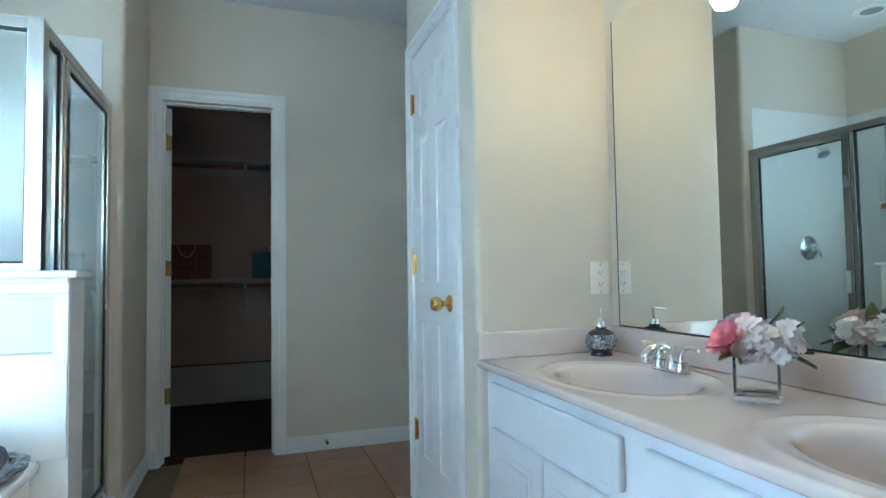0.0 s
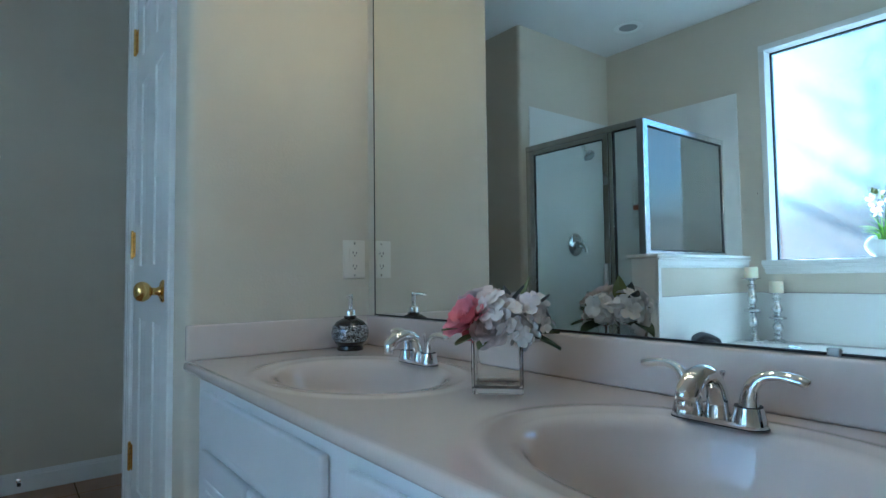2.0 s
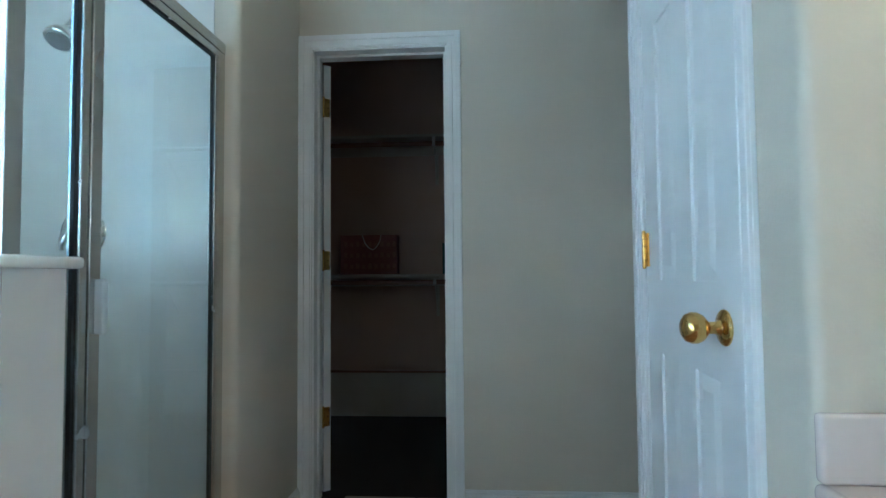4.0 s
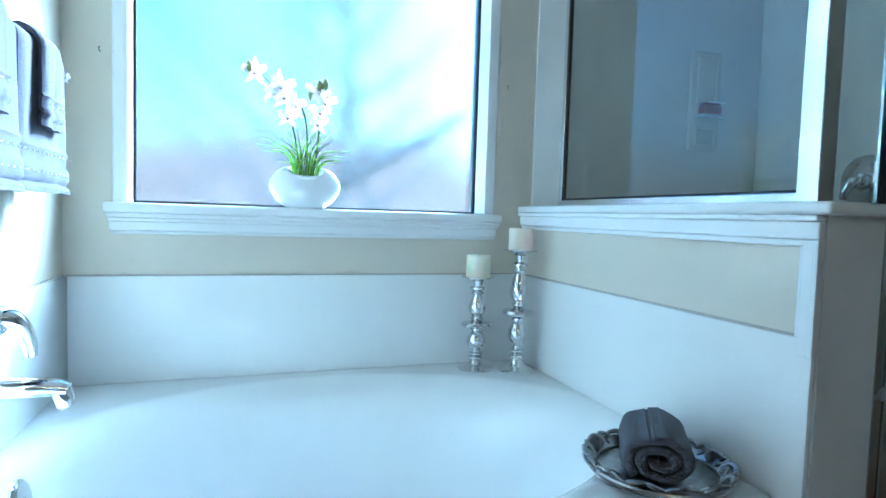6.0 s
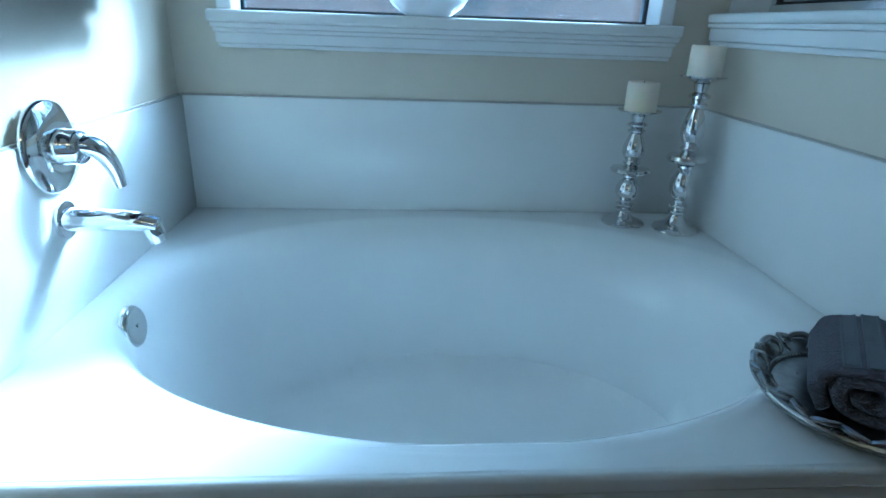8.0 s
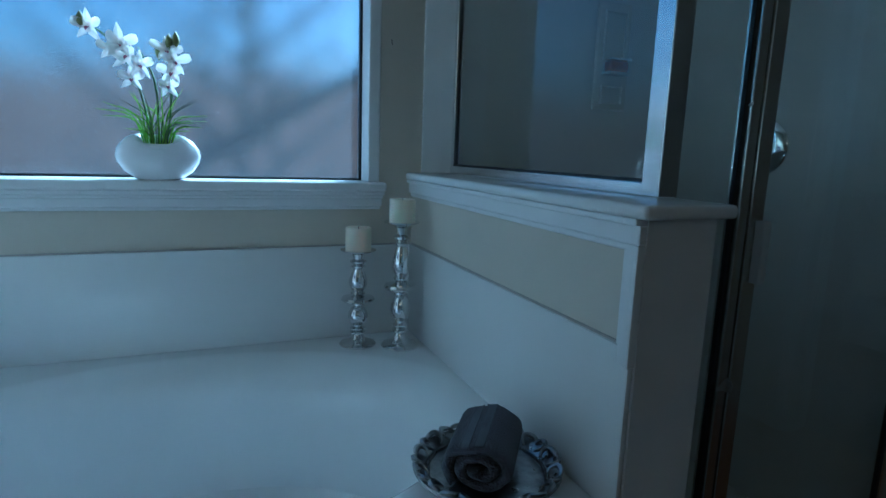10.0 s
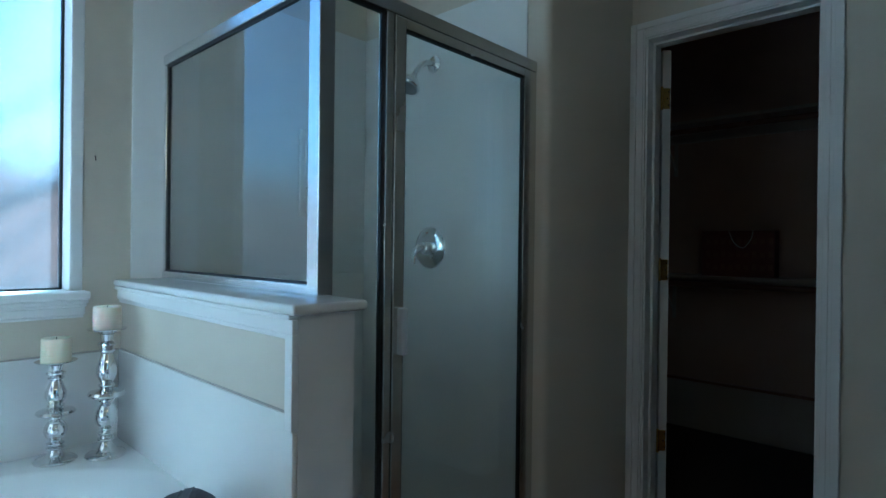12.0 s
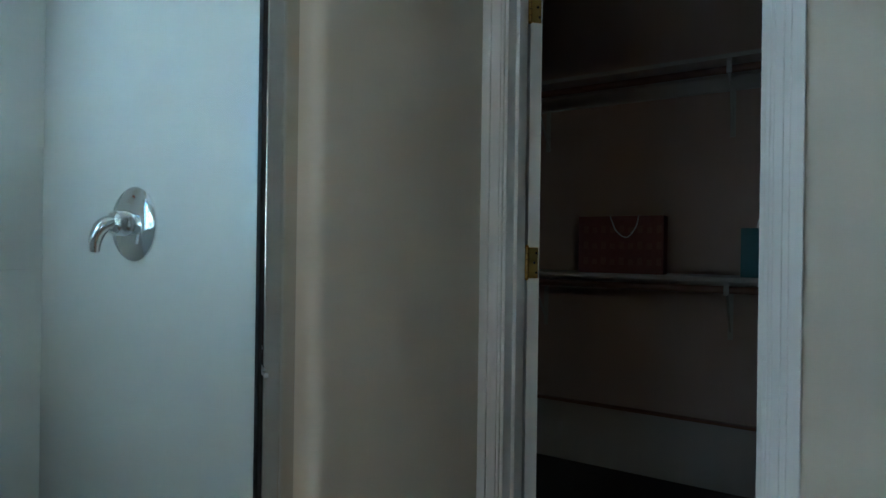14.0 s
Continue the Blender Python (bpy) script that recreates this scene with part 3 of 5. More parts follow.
# ---- vanity ----
VZ, VF = 0.737, 0.735
E0 = -0.20
van = thing("vanity_cabinet", (VF, 0.75, 0), "white painted double vanity cabinet with panelled doors", "vanity")
o = Vector((VF, 0.75, 0))


def vp(name, bm, mat, label="", parent=van, smooth=False):
    for v in bm.verts:
        v.co -= o
    return part(name, bm, mat, parent, label, smooth)


vp("carcass", box((VF, E0, 0.09), (MX, EY, VZ - 0.185)), CAB)
vp("face_rail", box((VF, E0, VZ - 0.185), (VF + 0.02, EY, VZ - 0.035)), CAB)
vp("side_panel", box((VF + 0.02, E0, VZ - 0.185), (MX, E0 + 0.018, VZ - 0.035)), CAB)
vp("side_panel", box((VF + 0.02, EY - 0.018, VZ - 0.185), (MX, EY, VZ - 0.035)), CAB)
vp("toe_kick", box((VF + 0.07, E0, 0), (MX, EY, 0.09)), CAB)


def raised_front(ya, yb, za, zb, panel):
    bm = box((VF - 0.018, ya, za), (VF, yb, zb), 0.006, 3)
    if panel:
        i = 0.055
        add_box(bm, (VF - 0.0205, ya + i, za + i), (VF - 0.014, yb - i, zb - i), 0.0045, 2)
        add_box(bm, (VF - 0.0245, ya + i + 0.02, za + i + 0.02), (VF - 0.018, yb - i - 0.02, zb - i - 0.02), 0.004, 2)
    return bm


for ya, yb in ((0.985, 1.655), (0.255, 0.905), (-0.16, 0.175)):
    vp("drawer_front", raised_front(ya, yb, 0.555, 0.672, False), CAB)
    if yb - ya > 0.5:
        m = (ya + yb) / 2
        vp("cabinet_door", raised_front(ya, m - 0.006, 0.13, 0.528, True), CAB)
        vp("cabinet_door", raised_front(m + 0.006, yb, 0.13, 0.528, True), CAB)
    else:
        vp("drawer_front", raised_front(ya, yb, 0.35, 0.528, False), CAB)
        vp("drawer_front", raised_front(ya, yb, 0.13, 0.33, False), CAB)

# countertop with two moulded oval bowls
top = thing("countertop", (0.975, 0.75, VZ), "pale beige cultured-marble countertop with two moulded oval sinks", "countertop")
o = Vector((0.975, 0.75, VZ))
SINKS = (1.265, 0.51)
SAX, SAY = 0.165, 0.215
bm = bmesh.new()
F0, F1 = 0.705 - o.x, MX - o.x
splits = [E0 - o.y, (SINKS[0] + SINKS[1]) / 2 - o.y, EY - o.y]
for sy, (ya, yb) in zip((SINKS[1], SINKS[0]), zip(splits, splits[1:])):
    c = Vector((0.945 - o.x, sy - o.y))
    rect = (F0 - c.x, F1 - c.x, ya - c.y, yb - c.y)
    ang = sorted([2 * math.pi * k / 72 for k in range(72)] + [math.atan2(y, x) % (2 * math.pi) for x in rect[:2] for y in rect[2:]])

    def rim(a):
        dx, dy = math.cos(a), math.sin(a)
        s = min((rect[1] if dx > 0 else rect[0]) / dx if abs(dx) > 1e-9 else 9, (rect[3] if dy > 0 else rect[2]) / dy if abs(dy) > 1e-9 else 9)
        return c.x + dx * s, c.y + dy * s
    rings = [[bm.verts.new((*rim(a), 0)) for a in ang]]
    for s, z in ((1.42, 0.0), (1.38, 0.0), (1.34, 0.0006), (1.30, 0.0022), (1.26, 0.0028), (1.22, 0.0022), (1.17, 0.0), (1.10, -0.0008), (1.04, -0.003), (1.0, -0.009), (0.96, -0.022), (0.90, -0.052), (0.80, -0.092), (0.62, -0.125), (0.38, -0.142), (0.12, -0.148)):
        ring = []
        for a in ang:
            t = math.atan2(math.sin(a) / SAY, math.cos(a) / SAX)
            ring.append(bm.verts.new((c.x + SAX * s * math.cos(t), c.y + SAY * s * math.sin(t), z)))
        rings.append(ring)
    for p, q in zip(rings, rings[1:]):
        for k in range(len(ang)):
            n = (k + 1) % len(ang)
            bm.faces.new((p[k], p[n], q[n], q[k]))
    bm.faces.new(rings[-1])
bmesh.ops.remove_doubles(bm, verts=bm.verts[:], dist=0.0004)
part("slab", bm, MARBLE, top, smooth=True)
part("front_edge", box((F0 - 0.012, E0 - o.y, -0.026), (F0 + 0.03, EY - o.y, -0.0008), 0.009, 3), MARBLE, top, smooth=True)
part("backsplash", box((MX - 0.02 - o.x, E0 - o.y, 0), (MX - o.x, EY - 0.02 - o.y, 0.09), 0.006, 3), MARBLE, top, smooth=True)
part("side_splash", box((F0 - 0.008, EY - 0.02 - o.y, 0), (F1, EY - o.y, 0.09), 0.006, 3), MARBLE, top, smooth=True)
for sy in SINKS:
    part("drain", lathe(((0.0, 0.0), (0.021, 0.0), (0.023, 0.002), (0.015, 0.006), (0.0, 0.007)), 24, at=(0.945 - o.x, sy - o.y, -0.147)), CHROME, top, "chrome pop-up drain", True)

# mirror
mir = thing("wall_mirror", (MX, 0.75, VZ + 0.095), "large frameless wall mirror above the vanity", "mirror")
o = Vector((MX, 0.75, VZ + 0.095))
MT = 1.93
part("mirror_glass", box((-0.006, E0 - o.y, 0), (-0.0005, 1.667 - o.y, MT - o.z)), MIRROR, mir)
part("bottom_edge", box((-0.009, E0 - o.y, -0.004), (-0.0005, 1.667 - o.y, 0)), GASKET, mir, "thin dark mirror edge")
part("side_edge", box((-0.0075, 1.667 - o.y, 0), (-0.0005, 1.669 - o.y, MT - o.z)), GASKET, mir)
part("mirror_clip", box((-0.011, 0.463 - 0.009 - o.y, -0.008), (-0.0005, 0.463 + 0.009 - o.y, 0.007), 0.003), PEWTER, mir, "small dark metal mirror clip")


# ---- doors ----
def hinge(parent, at, knuckle=(0, 0), plate=None):
    """Brass butt hinge: five knuckles on a pin, two small leaves."""
    h = part("hinge", lathe(((0.0055, -0.045), (0.0055, 0.045)), 12, at=at), BRASS, parent, "polished brass hinge", True)
    x, y, z = at
    for k in range(1, 5):
        part("knuckle_gap", lathe(((0.0059, 0), (0.0059, 0.0012)), 12, at=(x, y, z - 0.045 + 0.018 * k)), GASKET, h)
    for s in (-1, 1):
        part("finial", lathe(((0.0, -0.004), (0.004, -0.002), (0.0055, 0.0), (0.004, 0.003), (0.0, 0.005)), 10, at=(x, y, z + s * 0.047)), BRASS, h, smooth=True)
    return h


def six_panel(name, parent, width, height, thick):
    """Door leaf along +y, faces at x = 0 and x = thick, with six raised panels on both faces."""
    st, mid = 0.105, 0.10
    rails = (0.0, 0.22, 0.80, 0.98, 1.62, 1.72, height - 0.115, height)
    bm = bmesh.new()
    add_box(bm, (0.006, 0, 0), (thick - 0.006, width, height))
    pw = (width - 2 * st - mid) / 2
    cols = ((st, st + pw), (st + pw + mid, width - st))
    for xa, xb in ((0.0, 0.006), (thick - 0.006, thick)):
        for ya, yb in ((0, st), (st + pw, st + pw + mid), (width - st, width)):
            add_box(bm, (xa, ya, 0), (xb, yb, height))
        for za, zb in zip(rails[::2], rails[1::2]):
            for ya, yb in cols:
                add_box(bm, (xa, ya, za), (xb, yb, zb))
        for za, zb in zip(rails[1::2], rails[2::2]):
            for ya, yb in cols:
                base, crest = (0.006, 0.0012) if xa == 0 else (thick - 0.006, thick - 0.0012)
                low_ = [bm.verts.new((base, y, z)) for y, z in ((ya + 0.006, za + 0.006), (yb - 0.006, za + 0.006), (yb - 0.006, zb - 0.006), (ya + 0.006, zb - 0.006))]
                top_ = [bm.verts.new((crest, y, z)) for y, z in ((ya + 0.034, za + 0.034), (yb - 0.034, za + 0.034), (yb - 0.034, zb - 0.034), (ya + 0.034, zb - 0.034))]
                bm.faces.new(top_)
                for k in range(4):
                    bm.faces.new((low_[k], low_[(k + 1) % 4], top_[(k + 1) % 4], top_[k]))
    return part(name, bm, TRIM, parent)


tdoor = tagged(thing("door_1", (DX + 0.002, D0 + 0.015, 0.012), "closed white six-panel door with brass knob", "door"), kind="structure")
six_panel("door_leaf", tdoor, D1 - D0 - 0.03, 2.015, 0.035)
W = D1 - D0 - 0.03
for z in (1.812, 1.07, 0.322):
    hinge(tdoor, (-0.006, W + 0.002, z - 0.012))
    part("hinge_leaf", box((-0.0018, W - 0.026, z - 0.012 - 0.044), (0.001, W - 0.002, z - 0.012 + 0.044), 0.0006), BRASS, tdoor, "brass hinge leaf")
knob = part("door_knob", lathe(((0.033, 0.0), (0.033, 0.003), (0.029, 0.007), (0.015, 0.011), (0.011, 0.018), (0.011, 0.030), (0.016, 0.034), (0.024, 0.041), (0.0285, 0.051), (0.0285, 0.060), (0.024, 0.070), (0.015, 0.076), (0.0, 0.078)), 32, "x"), BRASS, tdoor, "polished brass door knob", True)
knob.matrix_basis = pose(0, 0.075, 0.898, 0, 0, 180)

cdoor = tagged(thing("door_2", (C0 + 0.014, CY + 0.145, 0.012), "white closet door standing open into the closet", "door", rz=42), kind="structure")
six_panel("door_leaf", cdoor, 0.575, 2.0, 0.035)
for z in (1.807, 1.079, 0.352):
    h = hinge(cdoor, (-0.004, -0.005, z - 0.012))
    part("hinge_leaf", box((0.001, -0.0025, z - 0.012 - 0.044), (0.031, -0.0002, z - 0.012 + 0.044), 0.001), BRASS, cdoor, "brass hinge leaf")
    for dz in (-0.028, 0, 0.028):
        part("screw", lathe(((0.0, -0.004), (0.0035, -0.0035), (0.0035, -0.002)), 10, "y", at=(0.020 + (0.006 if dz else 0), 0, z - 0.012 + dz)), GASKET, cdoor)

# ---- tub fittings ----
def lever_valve(name, at, rz, label, size, lever):
    """Round chrome escutcheon facing +y (before turning by rz) with a bent lever."""
    v = thing(name, at, label, "faucet valve", rz=rz)
    part("escutcheon", lathe(((0.0, 0.0), (size, 0.0), (size, 0.004), (size * 0.93, 0.010), (size * 0.60, 0.016), (size * 0.52, 0.017), (0.0, 0.017)), 40, "y"), CHROME, v, smooth=True)
    part("hub", lathe(((0.028, 0.012), (0.028, 0.026), (0.0265, 0.028), (0.0265, 0.044), (0.023, 0.051), (0.014, 0.055), (0.0, 0.056)), 28, "y"), CHROME, v, smooth=True)
    part("lever", tube(lever, [0.020, 0.0205, 0.0185, 0.0155, 0.0115], 16, 6, 0.8), CHROME, v, smooth=True)
    return v


lever_valve("tub_valve", (-0.950, LY + 0.012, 0.812), 0, "round chrome tub valve with a curved lever", 0.071,
            [(0, 0.044, 0.004), (-0.006, 0.060, 0.000), (-0.014, 0.071, -0.016), (-0.021, 0.078, -0.040), (-0.025, 0.081, -0.066)])
spout = thing("tub_spout", (-0.948, LY + 0.012, 0.694), "chrome tub spout on the white surround", "tub spout")
bm = tube([(0, 0, 0.004), (0, 0.06, 0.004), (0, 0.115, 0.002), (0, 0.142, -0.004)], [0.024, 0.022, 0.019, 0.015], 16, 5, 0.8)
add_tube(bm, [(0, 0.128, 0.0), (0, 0.134, -0.014), (0, 0.138, -0.032)], [0.015, 0.015, 0.0135], 14, 4)
part("spout_body", bm, CHROME, spout, smooth=True)
part("wall_flange", lathe(((0.030, 0), (0.030, 0.005), (0.024, 0.008)), 24, "y", at=(0, 0, 0.003)), CHROME, spout, smooth=True)
ovf = thing("overflow_plate", (-0.957, 0.534, 0.499), "round chrome overflow plate inside the tub", "overflow plate")
p = part("plate", lathe(((0.037, 0.0), (0.037, 0.008), (0.034, 0.012), (0.030, 0.0135), (0.0, 0.0135)), 32, "y"), CHROME, ovf, smooth=True)
part("screw", lathe(((0.004, 0.013), (0.004, 0.0155), (0.0, 0.016)), 10, "y"), CHROME, ovf)
ovf.matrix_basis = pose(-0.957, 0.534, 0.499, 9, 0, 0)


# ---- towel rail and towels on the faucet wall ----
def fabric(name, color, fine=260.0, strength=0.8):
    m = material(name, color, 0.95, var=0.12, scale=35, bump=strength, bump_scale=fine, spec=0.1)
    m.node_tree.nodes["Principled BSDF"].inputs["Sheen Weight"].default_value = 0.12
    return m


TERRY = fabric("lavender_grey_terry", (0.088, 0.083, 0.112), 260, 0.5)
TERRY_DARK = fabric("slate_grey_terry", (0.125, 0.125, 0.15), 300, 1.0)
TERRY_DARK.node_tree.nodes["Bump"].inputs["Distance"].default_value = 0.006
PEARL = material("pearl_bead", (0.75, 0.74, 0.72), 0.2, var=0.02)
RY, RZ = 0.518, 1.285
rail = thing("towel_rail", (-0.98, LY, RZ), "chrome towel rail on the cream wall", "towel rail")
part("bar", tube([(-0.34, RY - LY, 0), (0, RY - LY, 0), (0.34, RY - LY, 0)], 0.008, 12, 3), CHROME, rail, smooth=True)
for s in (-1, 1):
    part("post", lathe(((0.024, 0), (0.024, 0.006), (0.011, 0.010), (0.010, 0.062), (0.013, 0.066), (0.0, 0.07)), 20, "y", at=(s * 0.335, 0, 0)), CHROME, rail, smooth=True)


def hung_cloth(xa, xb, drop_front, drop_back, reach, seed, flare=0.0, bands=()):
    """A folded towel over the rail: a rounded slab of cloth with small folds."""
    bm = bmesh.new()
    nx, path = 22, []
    for k in range(22):
        path.append((-reach, -drop_back * (1 - k / 21)))
    for k in range(1, 9):
        a = math.pi * (1 - k / 9)
        path.append((reach * math.cos(a), reach * math.sin(a)))
    for k in range(30):
        path.append((reach, -drop_front * k / 29))
    cols = []
    for i in range(nx + 1):
        u = i / nx
        col = []
        for y, z in path:
            d = max(0.0, -z)
            x = xa + (xb - xa) * u + flare * d * (u - 0.5) * 2
            wv = 0.004 * noise.noise((u * 3.1 + seed, z * 4, seed)) * min(1, d * 8) + 0.002 * noise.noise((u * 9, z * 9 + seed, 2))
            extra = 0.0
            for b0, b1, t in bands:
                if b0 <= d <= b1 and y > 0:
                    extra += t
            edge = 0.006 * (1 - min(1, min(u, 1 - u) * 12)) ** 2
            col.append(bm.verts.new((x, y + (wv + extra - edge) * (1 if y > 0 else -0.6), z + 0.003 * noise.noise((u * 5, seed, 7)) * min(1, d * 6))))
        cols.append(col)
    for a, b in zip(cols, cols[1:]):
        for k in range(len(path) - 1):
            bm.faces.new((a[k], a[k + 1], b[k + 1], b[k]))
    bmesh.ops.recalc_face_normals(bm, faces=bm.faces[:])
    bmesh.ops.solidify(bm, geom=bm.faces[:], thickness=0.009)
    return bm


def towel(name, xa, xb, front, back, reach, seed, label, bands=(), pearls=()):
    t = thing(name, ((xa + xb) / 2, RY, RZ), label, "towel", "towels on the rail")
    h = (xb - xa) / 2
    part("cloth", hung_cloth(-h, h, front, back, reach, seed, 0.06, bands), TERRY, t, smooth=True)
    for d in pearls:
        n = int((xb - xa) / 0.021)
        for k in range(n):
            x = -h + 0.012 + k * (2 * h - 0.024) / (n - 1)
            part("pearl", lathe(((0, -0.002), (0.0014, -0.0013), (0.0019, 0), (0.0014, 0.0013), (0, 0.002)), 8, "y", at=(x * (1 + 0.06 * d / h), reach + 0.006, -d)), PEARL, t, smooth=True)
    return t


BAND = ((0.17, 0.178, 0.004), (0.205, 0.238, 0.005), (0.238, 0.245, -0.002), (0.248, 0.270, 0.006))
towel("bath_towel", -1.235, -0.985, 0.258, 0.24, 0.024, 1.0, "lavender-grey bath towel with pearl-studded bands on the rail", BAND, (0.187, 0.222))
towel("bath_towel", -0.972, -0.70, 0.262, 0.265, 0.024, 2.3, "lavender-grey bath towel with pearl-studded bands on the rail", BAND, (0.187, 0.222))
HB = ((0.085, 0.09, 0.003), (0.11, 0.125, 0.004))
towel("hand_towel", -1.150, -1.045, 0.140, 0.03, 0.040, 3.7, "small lavender-grey hand towel folded over a bath towel", HB, (0.10,))
towel("hand_towel", -0.885, -0.775, 0.145, 0.03, 0.040, 5.1, "small lavender-grey hand towel folded over a bath towel", HB, (0.10,))


# ---- candle holders ----
WAX = material("ivory_wax", (0.80, 0.74, 0.60), 0.5, var=0.03, scale=12)
WAX.node_tree.nodes["Principled BSDF"].inputs["Subsurface Weight"].default_value = 0.2


def candle_holder(at, h, label):
    c = thing("candle_holder", at, label, "candle holder", "silver candle holders")
    k = h / 0.36
    prof = [(0.040, 0.0), (0.041, 0.004), (0.039, 0.008), (0.030, 0.013), (0.020, 0.020), (0.014, 0.030), (0.0115, 0.040), (0.017, 0.045), (0.0175, 0.049), (0.011, 0.054), (0.0165, 0.060), (0.017, 0.064),
            (0.0105, 0.070), (0.0105, 0.076), (0.014, 0.080), (0.020, 0.092), (0.0225, 0.106), (0.021, 0.122), (0.015, 0.138), (0.010, 0.146), (0.015, 0.151), (0.015, 0.156), (0.010, 0.160), (0.026, 0.162),
            (0.0345, 0.165), (0.0375, 0.171), (0.0345, 0.178), (0.020, 0.182), (0.011, 0.187), (0.016, 0.192), (0.0165, 0.196), (0.0115, 0.201), (0.016, 0.210), (0.0205, 0.226), (0.020, 0.244), (0.015, 0.266),
            (0.0105, 0.282), (0.0155, 0.288), (0.016, 0.292), (0.0105, 0.298), (0.018, 0.305), (0.0185, 0.310), (0.011, 0.317), (0.014, 0.335)]
    part("stem", lathe([(r * 1.32, z * k) for r, z in prof], 36), SILVER, c, smooth=True)
    part("drip_plate", lathe(((0.018, h * 0.93), (0.036, h * 0.955), (0.050, h * 0.965), (0.052, h * 0.975), (0.049, h * 0.975), (0.0, h * 0.967)), 32), SILVER, c, smooth=True)
    ca = part("candle", lathe(((0.0, 0.0), (0.036, 0.0), (0.037, 0.003), (0.037, 0.063), (0.035, 0.067), (0.025, 0.064), (0.0, 0.061)), 32, at=(0, 0, h * 0.969)), WAX, c, "ivory pillar candle", True)
    part("wick", lathe(((0.0012, 0.058), (0.001, 0.069)), 6, at=(0, 0, h * 0.969)), GASKET, ca)
    return c


candle_holder((-1.418, 1.570, TZ), 0.294, "short turned mercury-silver candle holder with ivory candle")
candle_holder((-1.366, 1.684, TZ), 0.383, "tall turned mercury-silver candle holder with ivory candle")

# ---- tray with rolled towel ----
TC = (-0.666, 1.617, TZ)
tray = thing("mirrored_tray", TC, "round mirrored tray with an ornate pewter rim", "tray")
part("base", lathe(((0.0, 0.001), (0.075, 0.001), (0.118, 0.012), (0.126, 0.022), (0.124, 0.025), (0.115, 0.019), (0.105, 0.011), (0.099, 0.013), (0.097, 0.010)), 56), PEWTER, tray, smooth=True)
tray.scale = (1.06, 1.06, 1.06)
part("mirror_plate", lathe(((0.098, 0.0085), (0.098, 0.0095), (0.0, 0.0095)), 48), MIRROR, tray, "small round mirror")
rng = random.Random(11)
for k in range(26):
    a = 2 * math.pi * k / 26
    bm = bmesh.new()
    s = 1 if k % 2 else -1
    pts = []
    for j in range(8):
        t = j / 7
        r = 0.113 + 0.011 * math.sin(t * 4.2 + 0.4) * (0.9 + 0.3 * rng.random())
        b = a + s * (0.13 * math.cos(t * 4.6) * (1 - 0.4 * t))
        pts.append((r * math.cos(b), r * math.sin(b), 0.019 + 0.008 * math.sin(t * 3.0) + 0.004 * (r - 0.10) / 0.014))
    add_tube(bm, pts, [0.002, 0.004, 0.005, 0.0055, 0.005, 0.004, 0.003, 0.002], 6, 2, 0.8)
    part("scroll", bm, PEWTER, tray, smooth=True)
bm = bmesh.new()
for k in range(110):
    a = 2 * math.pi * k / 110
    add_lathe(bm, ((0, -0.002), (0.0018, -0.001), (0.0022, 0.0005), (0.0, 0.0022)), 5, at=(0.1005 * math.cos(a), 0.1005 * math.sin(a), 0.0135))
tagged(part("beading", bm, PEWTER, tray), kind="stuff")

roll = thing("rolled_towel", (TC[0], TC[1], TZ + 0.0095), "rolled slate-grey terry towel on the mirrored tray", "towel", rz=-36)
roll.scale = (1.16, 1.16, 0.88)
bm = bmesh.new()
L, turns, th = 0.150, 2.1, 0.021
N = 130
inner, outer = [], []
for k in range(N + 1):
    t = k / N
    a = -turns * 2 * math.pi * (1 - t) + 3.9
    r = 0.010 + (0.050 - 0.010) * t
    for lst, rr in ((inner, r - th * 0.42), (outer, r + th * 0.42)):
        wob = 1 + 0.10 * noise.noise((math.cos(a) * 1.6, math.sin(a) * 1.6, 3)) + 0.05 * noise.noise((a * 1.3, t * 4, 8))
        lst.append((rr * wob * math.cos(a) * 1.02, rr * wob * math.sin(a) * 0.94))
XS = [-L / 2, -L / 2 + 0.0015, -L / 2 + 0.005, -L / 2 + 0.011, -0.05, -0.02, 0.0, 0.02, 0.05, L / 2 - 0.011, L / 2 - 0.005, L / 2 - 0.0015, L / 2]
THIN = {0: 0.25, 1: 0.62, 2: 0.88}   # the cloth is rounded off at its two ends
grid = []
for i, x in enumerate(XS):
    e = THIN.get(min(i, len(XS) - 1 - i), 1.0)
    tip = 1 if e < 1 else 0
    mid = [((p[0] + q[0]) / 2, (p[1] + q[1]) / 2) for p, q in zip(inner, outer)]
    inn = [(m_[0] + (p[0] - m_[0]) * e, m_[1] + (p[1] - m_[1]) * e) for p, m_ in zip(inner, mid)]
    ou = [(m_[0] + (p[0] - m_[0]) * e, m_[1] + (p[1] - m_[1]) * e) for p, m_ in zip(outer, mid)]
    ring = [bm.verts.new((x + 0.006 * noise.noise((p[0] * 30, p[1] * 30, 1)) * tip, p[0], p[1] + 0.054 + 0.0025 * noise.noise((x * 40, p[0] * 40, p[1] * 40)))) for p in inn + ou[::-1]]
    grid.append(ring)
M = len(grid[0])
for a, b in zip(grid, grid[1:]):
    for k in range(M):
        bm.faces.new((a[k], a[(k + 1) % M], b[(k + 1) % M], b[k]))
for ring in (grid[0], grid[-1]):
    for k in range(N):
        bm.faces.new((ring[k], ring[k + 1], ring[M - 2 - k], ring[M - 1 - k]))
part("cloth", bm, TERRY_DARK, roll, smooth=True)
RIB = fabric("slate_grey_rib", (0.16, 0.17, 0.195), 90, 0.4)


